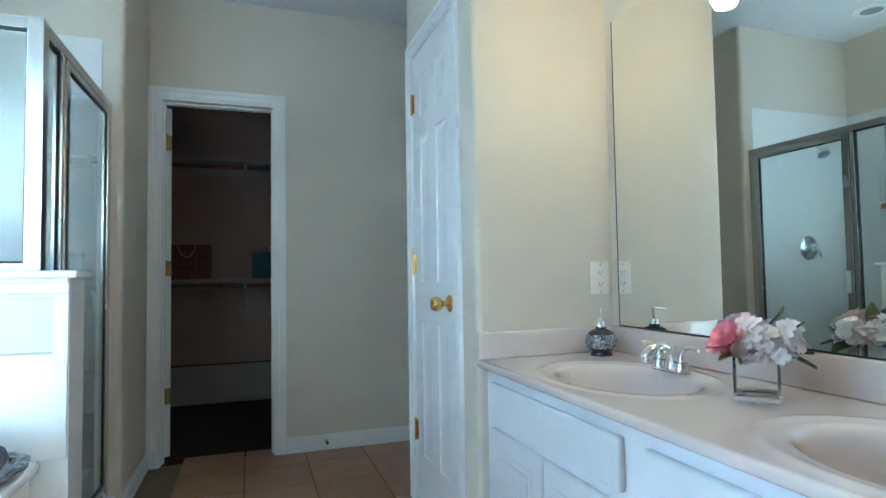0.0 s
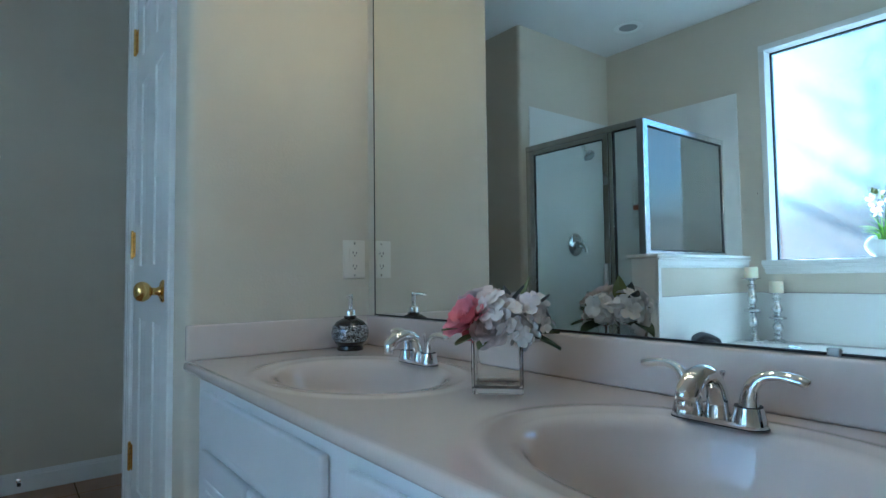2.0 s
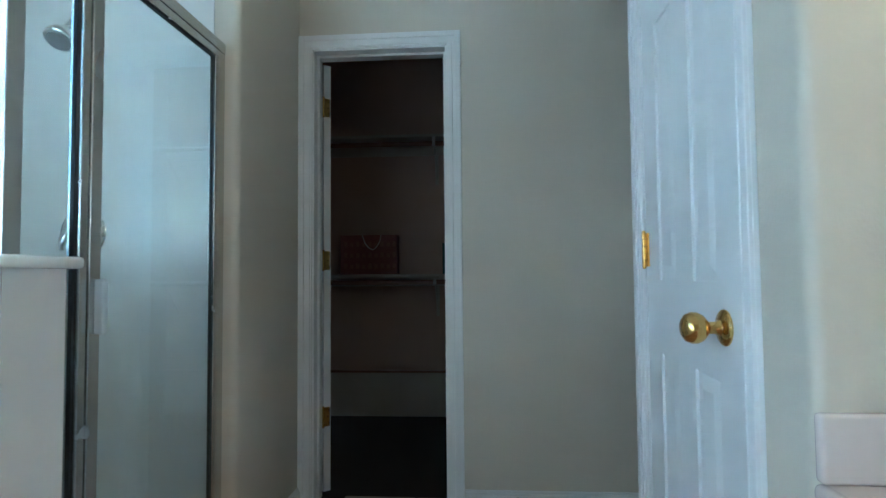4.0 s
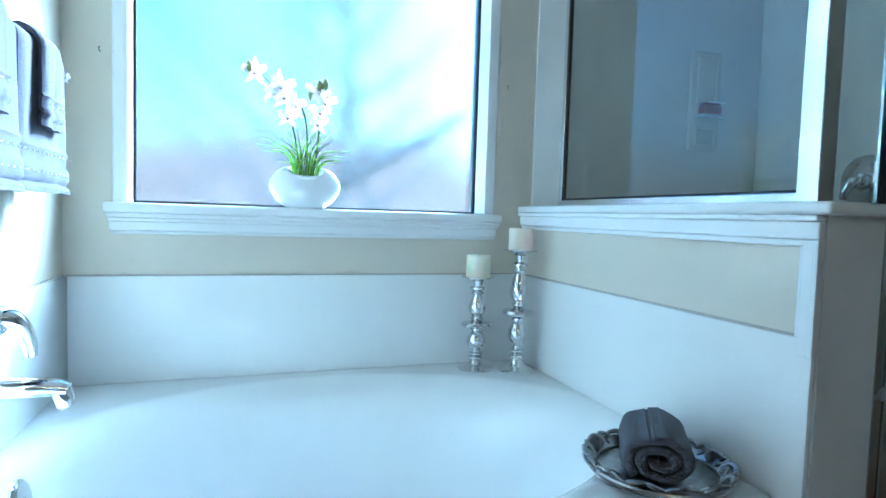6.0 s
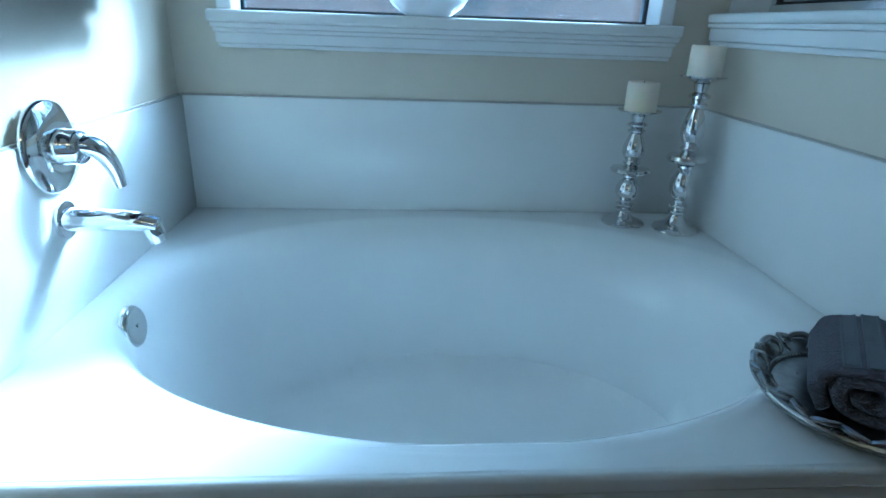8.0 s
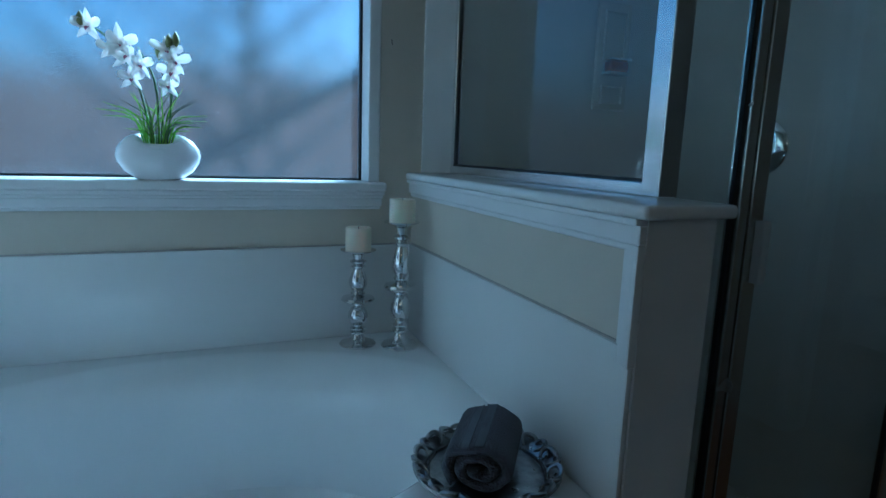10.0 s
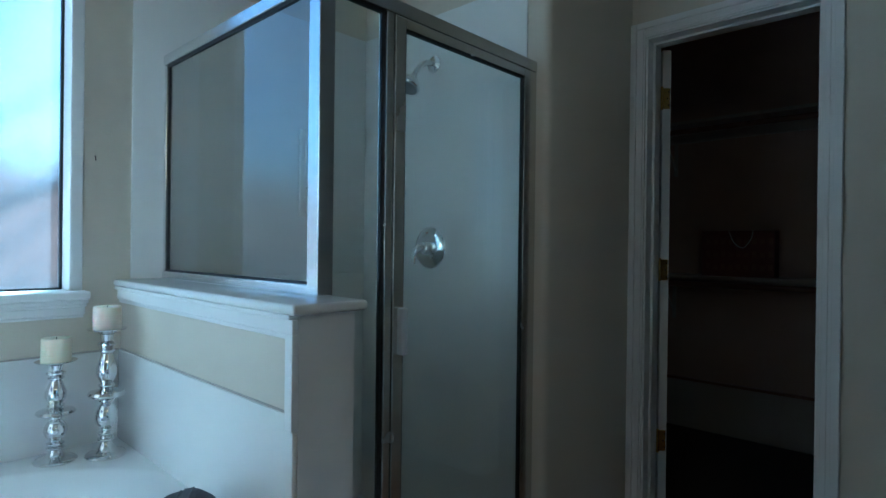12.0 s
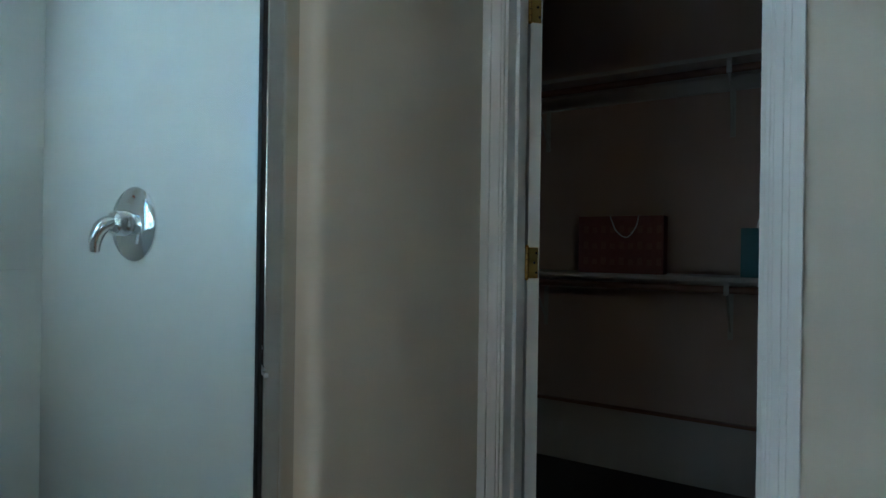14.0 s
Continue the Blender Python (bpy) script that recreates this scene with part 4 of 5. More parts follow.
def surf(a):
    """Radius of the roll's outer layer at the angle a."""
    r = 0.010 + 0.040 * (1 - (3.9 - a) / (turns * 2 * math.pi)) + th * 0.42
    t = 1 - (3.9 - a) / (turns * 2 * math.pi)
    return r * (1 + 0.10 * noise.noise((math.cos(a) * 1.6, math.sin(a) * 1.6, 3)) + 0.05 * noise.noise((a * 1.3, t * 4, 8)))


for a0, a1 in ((1.50, 1.78), (1.94, 2.22)):
    bm = bmesh.new()
    rows = []
    for k in range(70):
        x = -L / 2 + 0.004 + (L - 0.008) * k / 69
        rows.append([bm.verts.new((x, (surf(a) + rr) * math.cos(a) * 1.02, (surf(a) + rr) * math.sin(a) * 0.94 + 0.054)) for a, rr in
                     ((a0 - 0.04, -0.002), (a0 - 0.02, 0.0015), (a0 + 0.02, 0.0015), (a0 + 0.03, 0.0013 if k % 2 else 0.0002), (a1 - 0.03, 0.0013 if k % 2 else 0.0002),
                      (a1 - 0.02, 0.0015), (a1 + 0.02, 0.0015), (a1 + 0.04, -0.002))])
    for a, b in zip(rows, rows[1:]):
        for k in range(7):
            bm.faces.new((a[k], a[k + 1], b[k + 1], b[k]))
    part("woven_band", bm, RIB, roll, "ribbed woven band")

# ---- orchid on the sill ----
CERAMIC = material("white_ceramic", (0.82, 0.83, 0.84), 0.18, var=0.01, coat=0.3)
PETAL_W = material("white_petal", (0.84, 0.83, 0.80), 0.6, var=0.05, scale=30)
PETAL_W.node_tree.nodes["Principled BSDF"].inputs["Subsurface Weight"].default_value = 0.15


see_through(PETAL_W, 0.35)
LIP = material("mauve_petal", (0.42, 0.14, 0.24), 0.6, var=0.2, scale=80)
STEM = material("green_stem", (0.09, 0.16, 0.04), 0.5, var=0.2, scale=30)
BLADE = material("bright_grass_blade", (0.46, 0.62, 0.08), 0.5, var=0.25, scale=30, two=(0.24, 0.42, 0.05))
see_through(BLADE, 0.5)
BUD = material("olive_bud", (0.28, 0.30, 0.10), 0.5, var=0.2, scale=40)
SOIL = material("dark_soil", (0.03, 0.025, 0.02), 0.9, var=0.3, scale=120, bump=1.0, bump_scale=200)


def petal(bm, base, direction, normal, length, width, curl=0.25, n=5, cup=0.22, blunt=False):
    d, nn = Vector(direction).normalized(), Vector(normal).normalized()
    s = d.cross(nn).normalized()
    nn = s.cross(d)
    rows = []
    for i in range(n + 1):
        t = i / n
        wv = width * math.sin(math.pi * min(1, 0.12 + 0.88 * t) ** 0.8) * 0.5 + width * 0.04
        if blunt:
            wv = width * (0.12 + 0.40 * math.sin(math.pi * min(1.0, 0.05 + 0.62 * t)) * (1 if t < 0.99 else 0.62))
        c = Vector(base) + d * length * t + nn * curl * length * (t * t)
        rows.append([bm.verts.new(c + s * wv * q + nn * cup * width * (abs(q) - 0.5) * (1 - 0.3 * t)) for q in (-1, -0.5, 0, 0.5, 1)])
    for a, b in zip(rows, rows[1:]):
        for k in range(4):
            bm.faces.new((a[k], a[k + 1], b[k + 1], b[k]))


pot = thing("potted_orchid", (-1.500, 1.058, WIN[2]), "white artificial orchid in an oval white ceramic pot", "potted plant")
prof = [(0.0, 0.0), (0.050, 0.0), (0.060, 0.004), (0.086, 0.022), (0.102, 0.046), (0.106, 0.064), (0.102, 0.082), (0.086, 0.104), (0.064, 0.117), (0.048, 0.120), (0.044, 0.117), (0.046, 0.10), (0.05, 0.08), (0.0, 0.076)]
bm = lathe([(r * 0.95, z * 0.97) for r, z in prof], 48, sx=0.52)
for v in bm.verts:
    if v.co.z > 0.095 and v.co.x > 0.0:
        v.co.z -= 0.055 * min(1, v.co.x / 0.02) * max(0, 1 - (abs(v.co.y) / 0.052) ** 2) * min(1, (v.co.z - 0.095) / 0.02)
part("pot", bm, CERAMIC, pot, smooth=True)
part("soil", lathe(((0.047, 0.078), (0.0, 0.084)), 24, sx=0.5), SOIL, pot)
rng = random.Random(5)
for k in range(42):
    side = -1 if k % 2 else 1
    y = side * rng.uniform(0.005, 0.028)
    tilt = rng.uniform(-0.6, 1.0) * side if rng.random() < 0.75 else side * rng.uniform(1.2, 1.8)
    ln = rng.uniform(0.075, 0.150)
    fx = rng.uniform(-0.3, 0.35)
    p0 = Vector((0.002, y, 0.075))
    up = Vector((fx * 0.4, tilt * 0.25, 1)).normalized()
    p1 = p0 + up * ln * 0.6
    p2 = p1 + Vector((fx * 0.4, tilt * 0.8, 0.55 - abs(tilt) * 0.25)).normalized() * ln * 0.55
    part("grass_blade", tube([p0, p1, p2], [0.0022, 0.0024, 0.0004], 5, 4, 0.35), BLADE if rng.random() < 0.7 else STEM, pot, smooth=True)
stems = (((0, -0.012, 0.08), (0.0, -0.03, 0.20), (0.0, -0.06, 0.29), (0.0, -0.10, 0.345), (0.0, -0.14, 0.372)),
         ((0, 0.0, 0.08), (0.0, 0.004, 0.18), (0.0, -0.004, 0.26), (0.0, -0.035, 0.33)),
         ((0, 0.018, 0.08), (0.0, 0.032, 0.17), (0.0, 0.038, 0.25), (0.0, 0.04, 0.335)))
for s in stems:
    part("stem", tube(s, [0.0028] * (len(s) - 1) + [0.0014], 7, 5), STEM, pot, smooth=True)


def orchid_bloom(at, face, size, seed):
    rng = random.Random(seed)
    f = Vector(face).normalized()
    side = f.cross(Vector((0, 0, 1))).normalized()
    up = side.cross(f)
    bm = bmesh.new()
    for k in range(5):
        a = math.pi / 2 + k * 2 * math.pi / 5 + rng.uniform(-0.12, 0.12)
        d = side * math.cos(a) + up * math.sin(a) + f * (0.25 if k in (0, 2, 3) else 0.6)
        petal(bm, Vector(at), d, f, size * rng.uniform(0.9, 1.1), size * (0.56 if k in (1, 4) else 0.44), rng.uniform(-0.45, 0.35), 5, 0.22, k in (1, 4))
    b = part("bloom", bm, PETAL_W, pot, "white orchid bloom", True)
    bm = bmesh.new()
    petal(bm, Vector(at) + f * 0.004, f * 0.8 - up * 0.5, up, size * 0.40, size * 0.24, -0.3)
    part("lip", bm, LIP, b, "mauve lip", True)


for y, z, s, fx, fy in ((-0.138, 0.365, 0.034, 1, -0.3), (-0.075, 0.335, 0.038, 1, 0.2), (-0.058, 0.305, 0.036, 1, -0.4), (-0.035, 0.285, 0.032, 1, 0.5), (-0.052, 0.250, 0.030, 1, 0.0),
                        (0.028, 0.325, 0.032, 1, 0.3), (0.045, 0.300, 0.034, 1, 0.5), (0.040, 0.272, 0.034, 1, -0.2), (0.028, 0.238, 0.030, 1, 0.2), (-0.095, 0.318, 0.030, 1, 0.1)):
    orchid_bloom((0.006, y, z), (fx, fy, 0.1), s * 1.18, int(1000 * z))
for y, z, t in ((0.036, 0.345, 0.3), (0.052, 0.352, -0.2), (0.012, 0.322, 0.9), (-0.155, 0.378, 1.2)):
    part("bud", lathe(((0.0, -0.022), (0.006, -0.012), (0.0095, 0.0), (0.007, 0.012), (0.0, 0.024)), 12, at=(0.003, y, z)), BUD, pot, "olive green bud", True)


# ---- shower fittings ----
lever_valve("shower_valve", (-1.083, VY - 0.008, 1.160), 180, "round chrome shower valve with a lever handle", 0.082,
            [(0, 0.044, 0.002), (0.006, 0.060, -0.003), (0.013, 0.070, -0.018), (0.019, 0.074, -0.040), (0.021, 0.073, -0.062)])
head = thing("wall_shower", (-1.074, VY - 0.008, 1.886), "chrome shower head on a bent arm", "shower head")
part("flange", lathe(((0.033, 0), (0.033, -0.004), (0.024, -0.010), (0.013, -0.013)), 24, "y"), CHROME, head, smooth=True)
part("arm", tube([(0, 0, 0), (0, -0.045, -0.006), (0, -0.080, -0.030), (0, -0.108, -0.066)], 0.0125, 14, 6), CHROME, head, smooth=True)
hd = part("spray_head", lathe(((0.0, 0.03), (0.012, 0.028), (0.014, 0.018), (0.020, 0.010), (0.038, -0.006), (0.046, -0.022), (0.046, -0.034), (0.042, -0.038), (0.0, -0.038)), 32), CHROME, head, smooth=True)
hd.matrix_basis = pose(0, -0.124, -0.090, -30, 0, 0)
NOZ = material("grey_nozzle", (0.36, 0.37, 0.38), 0.5, var=0.1)
fp = part("spray_face", lathe(((0.036, -0.0385), (0.036, -0.041), (0.0, -0.042)), 28), NOZ, head, "grey nozzle face", True)
fp.matrix_basis = hd.matrix_basis.copy()
for k in range(18):
    a = 2 * math.pi * k / 18
    n_ = part("nozzle", lathe(((0.002, -0.040), (0.0014, -0.046)), 6, at=(0.030 * math.cos(a), 0.030 * math.sin(a), 0)), CHROME, head)
    n_.matrix_basis = hd.matrix_basis.copy()

DISH = material("almond_ceramic", (0.74, 0.72, 0.66), 0.2, var=0.02)
SOAP = material("amber_soap", (0.42, 0.13, 0.05), 0.3, var=0.15, scale=30)
dish = thing("soap_dish", (WX + 0.008, 2.478, 1.455), "recessed-look white ceramic soap dish on the shower wall", "soap dish")
bm = box((0, -0.068, -0.178), (0.016, 0.068, 0.178), 0.007, 3)
part("plate", bm, DISH, dish, smooth=True)
for za, zb in ((-0.158, -0.095), (-0.012, 0.150)):
    bm = boxes(((0.016, -0.046, za), (0.026, -0.040, zb)), ((0.016, 0.040, za), (0.026, 0.046, zb)), ((0.016, -0.040, za), (0.026, 0.040, za + 0.006)), ((0.016, -0.040, zb - 0.006), (0.026, 0.040, zb)), bevel=0.002)
    part("niche_rim", bm, DISH, dish)
part("soap_shelf", box((0.016, -0.046, -0.062), (0.060, 0.046, -0.052), 0.003), DISH, dish)
soap = thing("soap_bar", (WX + 0.046, 2.478, 1.403), "amber soap bar in the shower soap dish", "soap")
part("bar", box((-0.020, -0.040, 0.0), (0.020, 0.040, 0.036), 0.010, 3), SOAP, soap, smooth=True)
part("lid_edge", box((-0.024, -0.044, 0.036), (0.026, 0.044, 0.044), 0.003), CHROME, soap, "chrome top edge")

# ---- vanity things ----
def faucet(at):
    f = thing("bathroom_faucet", at, "two-handle chrome bathroom faucet on the countertop", "faucet", "vanity faucets")
    bm = bmesh.new()
    pts = rounded(-0.029, 0.029, -0.084, 0.084, (0, 1, 2, 3), 0.0289, 8)
    add_prism(bm, pts, 0.002, 0.007)
    add_prism(bm, [(x * 0.95, y * 0.98) for x, y in pts], 0.007, 0.011)
    part("base_plate", bm, CHROME, f, smooth=True)
    part("base_gasket", add_prism(bmesh.new(), [(x * 1.04, y * 1.012) for x, y in pts], 0.0, 0.002), GASKET, f)
    bm = tube([(0.006, 0, 0.008), (0.004, 0, 0.045), (-0.010, 0, 0.082), (-0.040, 0, 0.101), (-0.078, 0, 0.096), (-0.106, 0, 0.072), (-0.112, 0, 0.058)], [0.027, 0.021, 0.0185, 0.019, 0.0205, 0.020, 0.0165], 20, 6, 0.92)
    part("spout", bm, CHROME, f, smooth=True)
    part("aerator", lathe(((0.0, 0.0), (0.0125, 0.0), (0.0135, 0.002), (0.0135, 0.016), (0.012, 0.018)), 20, at=(-0.112, 0, 0.043)), CHROME, f, smooth=True)
    part("lift_rod", lathe(((0.002, 0.01), (0.002, 0.088), (0.005, 0.092), (0.006, 0.098), (0.0, 0.101)), 12, at=(0.026, 0, 0)), CHROME, f, smooth=True)
    for s in (-1, 1):
        y = s * 0.054
        h = part("handle_base", lathe(((0.029, 0.008), (0.0285, 0.012), (0.0245, 0.030), (0.0225, 0.041)), 28, at=(0, y, 0)), CHROME, f, smooth=True)
        part("seam", lathe(((0.0226, 0.0405), (0.0226, 0.0425)), 28, at=(0, y, 0)), GASKET, h)
        part("lever", tube([(0, y, 0.042), (0, y + s * 0.002, 0.062), (0, y + s * 0.008, 0.083), (0.001, y + s * 0.023, 0.100), (0.002, y + s * 0.048, 0.106), (0.002, y + s * 0.074, 0.103), (0.002, y + s * 0.090, 0.098), (0.002, y + s * 0.094, 0.096)],
                          [0.0220, 0.0195, 0.0160, 0.0125, 0.0108, 0.0115, 0.0100, 0.0040], 18, 6, 0.72), CHROME, h, smooth=True)
    return f


fa = faucet((1.118, 0.572, VZ))
fa.scale = (0.74, 0.78, 0.68)
fa2 = copy_thing(fa, pose(1.118, 1.288, VZ))

# soap dispensers: dark glass with a crackle mosaic band and chrome pump
DARK = material("dark_glass_glaze", (0.02, 0.022, 0.026), 0.22, var=0.2, scale=20, coat=0.4)


def mosaic_material():
    m = material("crackle_mosaic", (0.10, 0.10, 0.11), 0.2, 0.6, var=0.1)
    nt = m.node_tree
    b = nt.nodes["Principled BSDF"]
    tc = nt.nodes.new("ShaderNodeTexCoord")
    v = nt.nodes.new("ShaderNodeTexVoronoi")
    v.inputs["Scale"].default_value = 440
    nt.links.new(tc.outputs["Object"], v.inputs["Vector"])
    r = nt.nodes.new("ShaderNodeValToRGB")
    r.color_ramp.elements[0].color, r.color_ramp.elements[1].color = (0.02, 0.022, 0.028, 1), (0.75, 0.77, 0.80, 1)
    r.color_ramp.elements[0].position, r.color_ramp.elements[1].position = 0.35, 0.8
    sep = nt.nodes.new("ShaderNodeSeparateColor")
    nt.links.new(v.outputs["Color"], sep.inputs[0])
    nt.links.new(sep.outputs[0], r.inputs[0])
    nt.links.new(r.outputs[0], b.inputs["Base Color"])
    bp = nt.nodes.new("ShaderNodeBump")
    bp.inputs["Strength"].default_value, bp.inputs["Distance"].default_value = 0.6, 0.002
    nt.links.new(sep.outputs[1], bp.inputs["Height"])
    nt.links.new(bp.outputs[0], b.inputs["Normal"])
    return m


MOSAIC = mosaic_material()


def soap_dispenser(at, rz):
    d = thing("soap_dispenser", at, "dark round soap dispenser with silver crackle band and chrome pump", "soap dispenser", "soap dispensers", rz)
    part("bottle", lathe(((0.0, 0.0), (0.036, 0.0), (0.037, 0.003), (0.034, 0.012), (0.042, 0.020), (0.050, 0.034), (0.0525, 0.048), (0.050, 0.064), (0.040, 0.080), (0.026, 0.088), (0.018, 0.091), (0.018, 0.097), (0.0, 0.097)), 40), DARK, d, smooth=True)
    part("mosaic_band", lathe(((0.0425, 0.0215), (0.0508, 0.034), (0.0533, 0.048), (0.0508, 0.064), (0.0462, 0.072)), 40), MOSAIC, d, "silver crackle mosaic band", True)
    p = part("pump", lathe(((0.0145, 0.097), (0.0145, 0.112), (0.012, 0.115), (0.0065, 0.117), (0.0065, 0.140), (0.008, 0.142), (0.008, 0.158), (0.0, 0.160)), 24), CHROME, d, smooth=True)
    part("nozzle", tube([(0.0, 0, 0.153), (-0.020, 0, 0.154), (-0.042, 0, 0.150)], [0.0055, 0.005, 0.004], 10, 4), CHROME, p, smooth=True)
    return d


soap_dispenser((1.118, 1.622, VZ), 51)
soap_dispenser((1.145, 0.330, VZ), -20)

# vase of flowers
vase = thing("flower_vase", (1.040, 0.928, VZ), "square clear glass vase of silk hydrangeas and roses", "vase", rz=43)
vh, vr, wl = 0.098, 0.045, 0.004
bm = bmesh.new()
loops = []
for r_, z_ in ((vr - 0.002, 0.001), (vr, 0.003), (vr, vh), (vr - wl, vh), (vr - wl, 0.016), (vr - wl - 0.004, 0.011), (vr - wl - 0.018, 0.009)):
    loops.append([bm.verts.new((x, y, z_)) for x, y in rounded(-r_, r_, -r_, r_, (0, 1, 2, 3), 0.004, 3)])
for a, b in zip(loops, loops[1:]):
    for k in range(len(a)):
        n = (k + 1) % len(a)
        bm.faces.new((a[k], a[n], b[n], b[k]))
bm.faces.new(loops[0][::-1])
bm.faces.new(loops[-1])
part("glass_body", bm, CLEAR, vase, "clear glass with a thick base").visible_shadow = False
PINK = material("pink_rose_petal", (0.78, 0.17, 0.25), 0.6, var=0.15, scale=25, two=(0.80, 0.36, 0.40))
BLUSH = material("blush_petal", (0.84, 0.72, 0.68), 0.6, var=0.06, scale=25)
LEAF = material("dark_leaf", (0.055, 0.10, 0.045), 0.5, var=0.3, scale=40, bump=0.3, bump_scale=120)
LEAF_L = material("yellow_green_leaf", (0.28, 0.30, 0.12), 0.55, var=0.25, scale=40)


def floret(bm, at, face, size, rng):
    f = Vector(face).normalized()
    s = f.orthogonal().normalized()
    u = f.cross(s)
    a0 = rng.uniform(0, 6.28)
    for k in range(4):
        a = a0 + k * math.pi / 2
        petal(bm, at, s * math.cos(a) + u * math.sin(a) + f * 0.3, f, size, size * 0.95, rng.uniform(-0.35, -0.05), 4, 0.06, True)


def spot(right, up, front):
    """A place in the bouquet, from the middle of the vase's rim."""
    return Vector((-front, -right, vh + up))


def hydrangea(center, r, mat, seed, n, size=0.022):
    """A loose, uneven head of four-petalled florets."""
    rng = random.Random(seed)
    bm = bmesh.new()
    for k in range(n):
        z = 1 - 1.55 * (k + 0.5) / n
        a = k * 2.399 + rng.uniform(-0.3, 0.3)
        q = math.sqrt(max(0, 1 - z * z))
        d = Vector((q * math.cos(a), q * math.sin(a), z))
        floret(bm, Vector(center) + d * r * rng.uniform(0.65, 1.12), d + Vector([rng.uniform(-0.45, 0.45) for _ in range(3)]), size * rng.uniform(0.8, 1.25), rng)
    return part("hydrangea_head", bm, mat, vase, smooth=True)


def rose(center, axis, size, mat, seed, label):
    rng = random.Random(seed)
    bm = bmesh.new()
    ax_ = Vector(axis).normalized()
    s = ax_.orthogonal().normalized()
    u = ax_.cross(s)
    for lay, (n, sz, open_) in enumerate(((4, 0.50, 0.10), (6, 0.66, 0.38), (7, 0.84, 0.75), (9, 0.96, 1.25), (9, 1.0, 1.9))):
        for k in range(n):
            a = 2 * math.pi * k / n + lay * 0.4 + rng.uniform(-0.2, 0.2)
            out = s * math.cos(a) + u * math.sin(a)
            ln = size * sz * rng.uniform(0.85, 1.15)
            petal(bm, Vector(center) + out * size * 0.12 * lay, out * open_ + ax_, -out, ln, ln * 1.05, rng.uniform(-0.35, 0.1), 5, 0.22, True)
    return part("rose", bm, mat, vase, label, True)


PETAL_V = material("silk_white_petal", (0.88, 0.84, 0.83), 0.6, var=0.08, scale=30)
RED = material("red_silk_petal", (0.42, 0.05, 0.06), 0.6, var=0.2, scale=30)
BLUE_LEAF = material("grey_blue_leaf", (0.16, 0.18, 0.20), 0.55, var=0.25, scale=40)
hydrangea(spot(0.006, 0.034, 0.022), 0.036, PETAL_V, 3, 26, 0.020)
hydrangea(spot(0.054, 0.032, 0.004), 0.034, PETAL_V, 8, 24, 0.019)
hydrangea(spot(0.045, 0.004, 0.034), 0.014, PETAL_V, 13, 6, 0.019)
hydrangea(spot(-0.008, 0.056, 0.000), 0.022, BLUSH, 15, 14, 0.017)
hydrangea(spot(0.030, 0.026, -0.048), 0.036, PETAL_V, 21, 26, 0.019)
rose(spot(-0.050, 0.030, 0.022), (-0.5, 0.55, 0.75), 0.034, PINK, 2, "pink peony")
rose(spot(-0.012, 0.008, 0.030), (-0.9, 0.1, 0.6), 0.025, BLUSH, 4, "cream rose")
rose(spot(-0.030, 0.052, -0.036), (0.4, 0.3, 1.0), 0.034, BLUSH, 6, "cream rose")
rose(spot(-0.034, 0.018, -0.050), (0.9, 0.4, 0.35), 0.032, RED, 7, "red rose")
rng = random.Random(21)
for base, d, ln, wd, mt in ((spot(0.040, 0.008, 0.022), (-0.25, -1, -0.18), 0.075, 0.036, LEAF), (spot(0.050, 0.006, 0.0), (0.1, -1, 0.0), 0.060, 0.034, LEAF), (spot(0.040, 0.048, -0.01), (0.1, -0.3, 1), 0.060, 0.030, LEAF_L),
                             (spot(0.022, 0.054, 0.008), (-0.1, -0.5, 0.8), 0.045, 0.026, BLUE_LEAF), (spot(0.018, 0.052, 0.0), (0.2, 0.1, 1.0), 0.040, 0.022, BLUE_LEAF), (spot(0.066, 0.052, 0.008), (-0.2, -0.8, 0.6), 0.035, 0.024, BLUE_LEAF),
                             (spot(-0.040, 0.004, 0.034), (-0.5, 0.6, -0.30), 0.042, 0.030, LEAF_L), (spot(-0.050, 0.014, 0.022), (-0.3, 0.9, 0.05), 0.050, 0.022, LEAF_L), (spot(-0.020, -0.002, 0.040), (-0.7, 0.3, -0.4), 0.030, 0.020, LEAF_L),
                             (spot(0.020, 0.004, -0.044), (0.8, -0.8, -0.1), 0.085, 0.045, LEAF), (spot(0.0, 0.010, -0.040), (1, 0.1, 0.05), 0.070, 0.035, LEAF), (spot(0.028, 0.020, 0.030), (-0.6, -0.4, 0.6), 0.030, 0.020, LEAF)):
    bm = bmesh.new()
    petal(bm, base, d, (0, 0, 1), ln, wd, rng.uniform(-0.25, 0.1), 7)
    part("leaf", bm, mt, vase, smooth=True)
for k in range(9):   # spiky foliage at the back
    bm = bmesh.new()
    petal(bm, spot(-0.030 - 0.003 * k, 0.002 + 0.003 * k, -0.040), (0.7 + rng.uniform(-0.3, 0.3), 0.9 - 0.12 * k, 0.1 + 0.07 * k), (0, 0, 1), 0.050, 0.016, rng.uniform(-0.2, 0.2), 5)
    part("frond", bm, LEAF, vase, "spiky dark green frond", True)

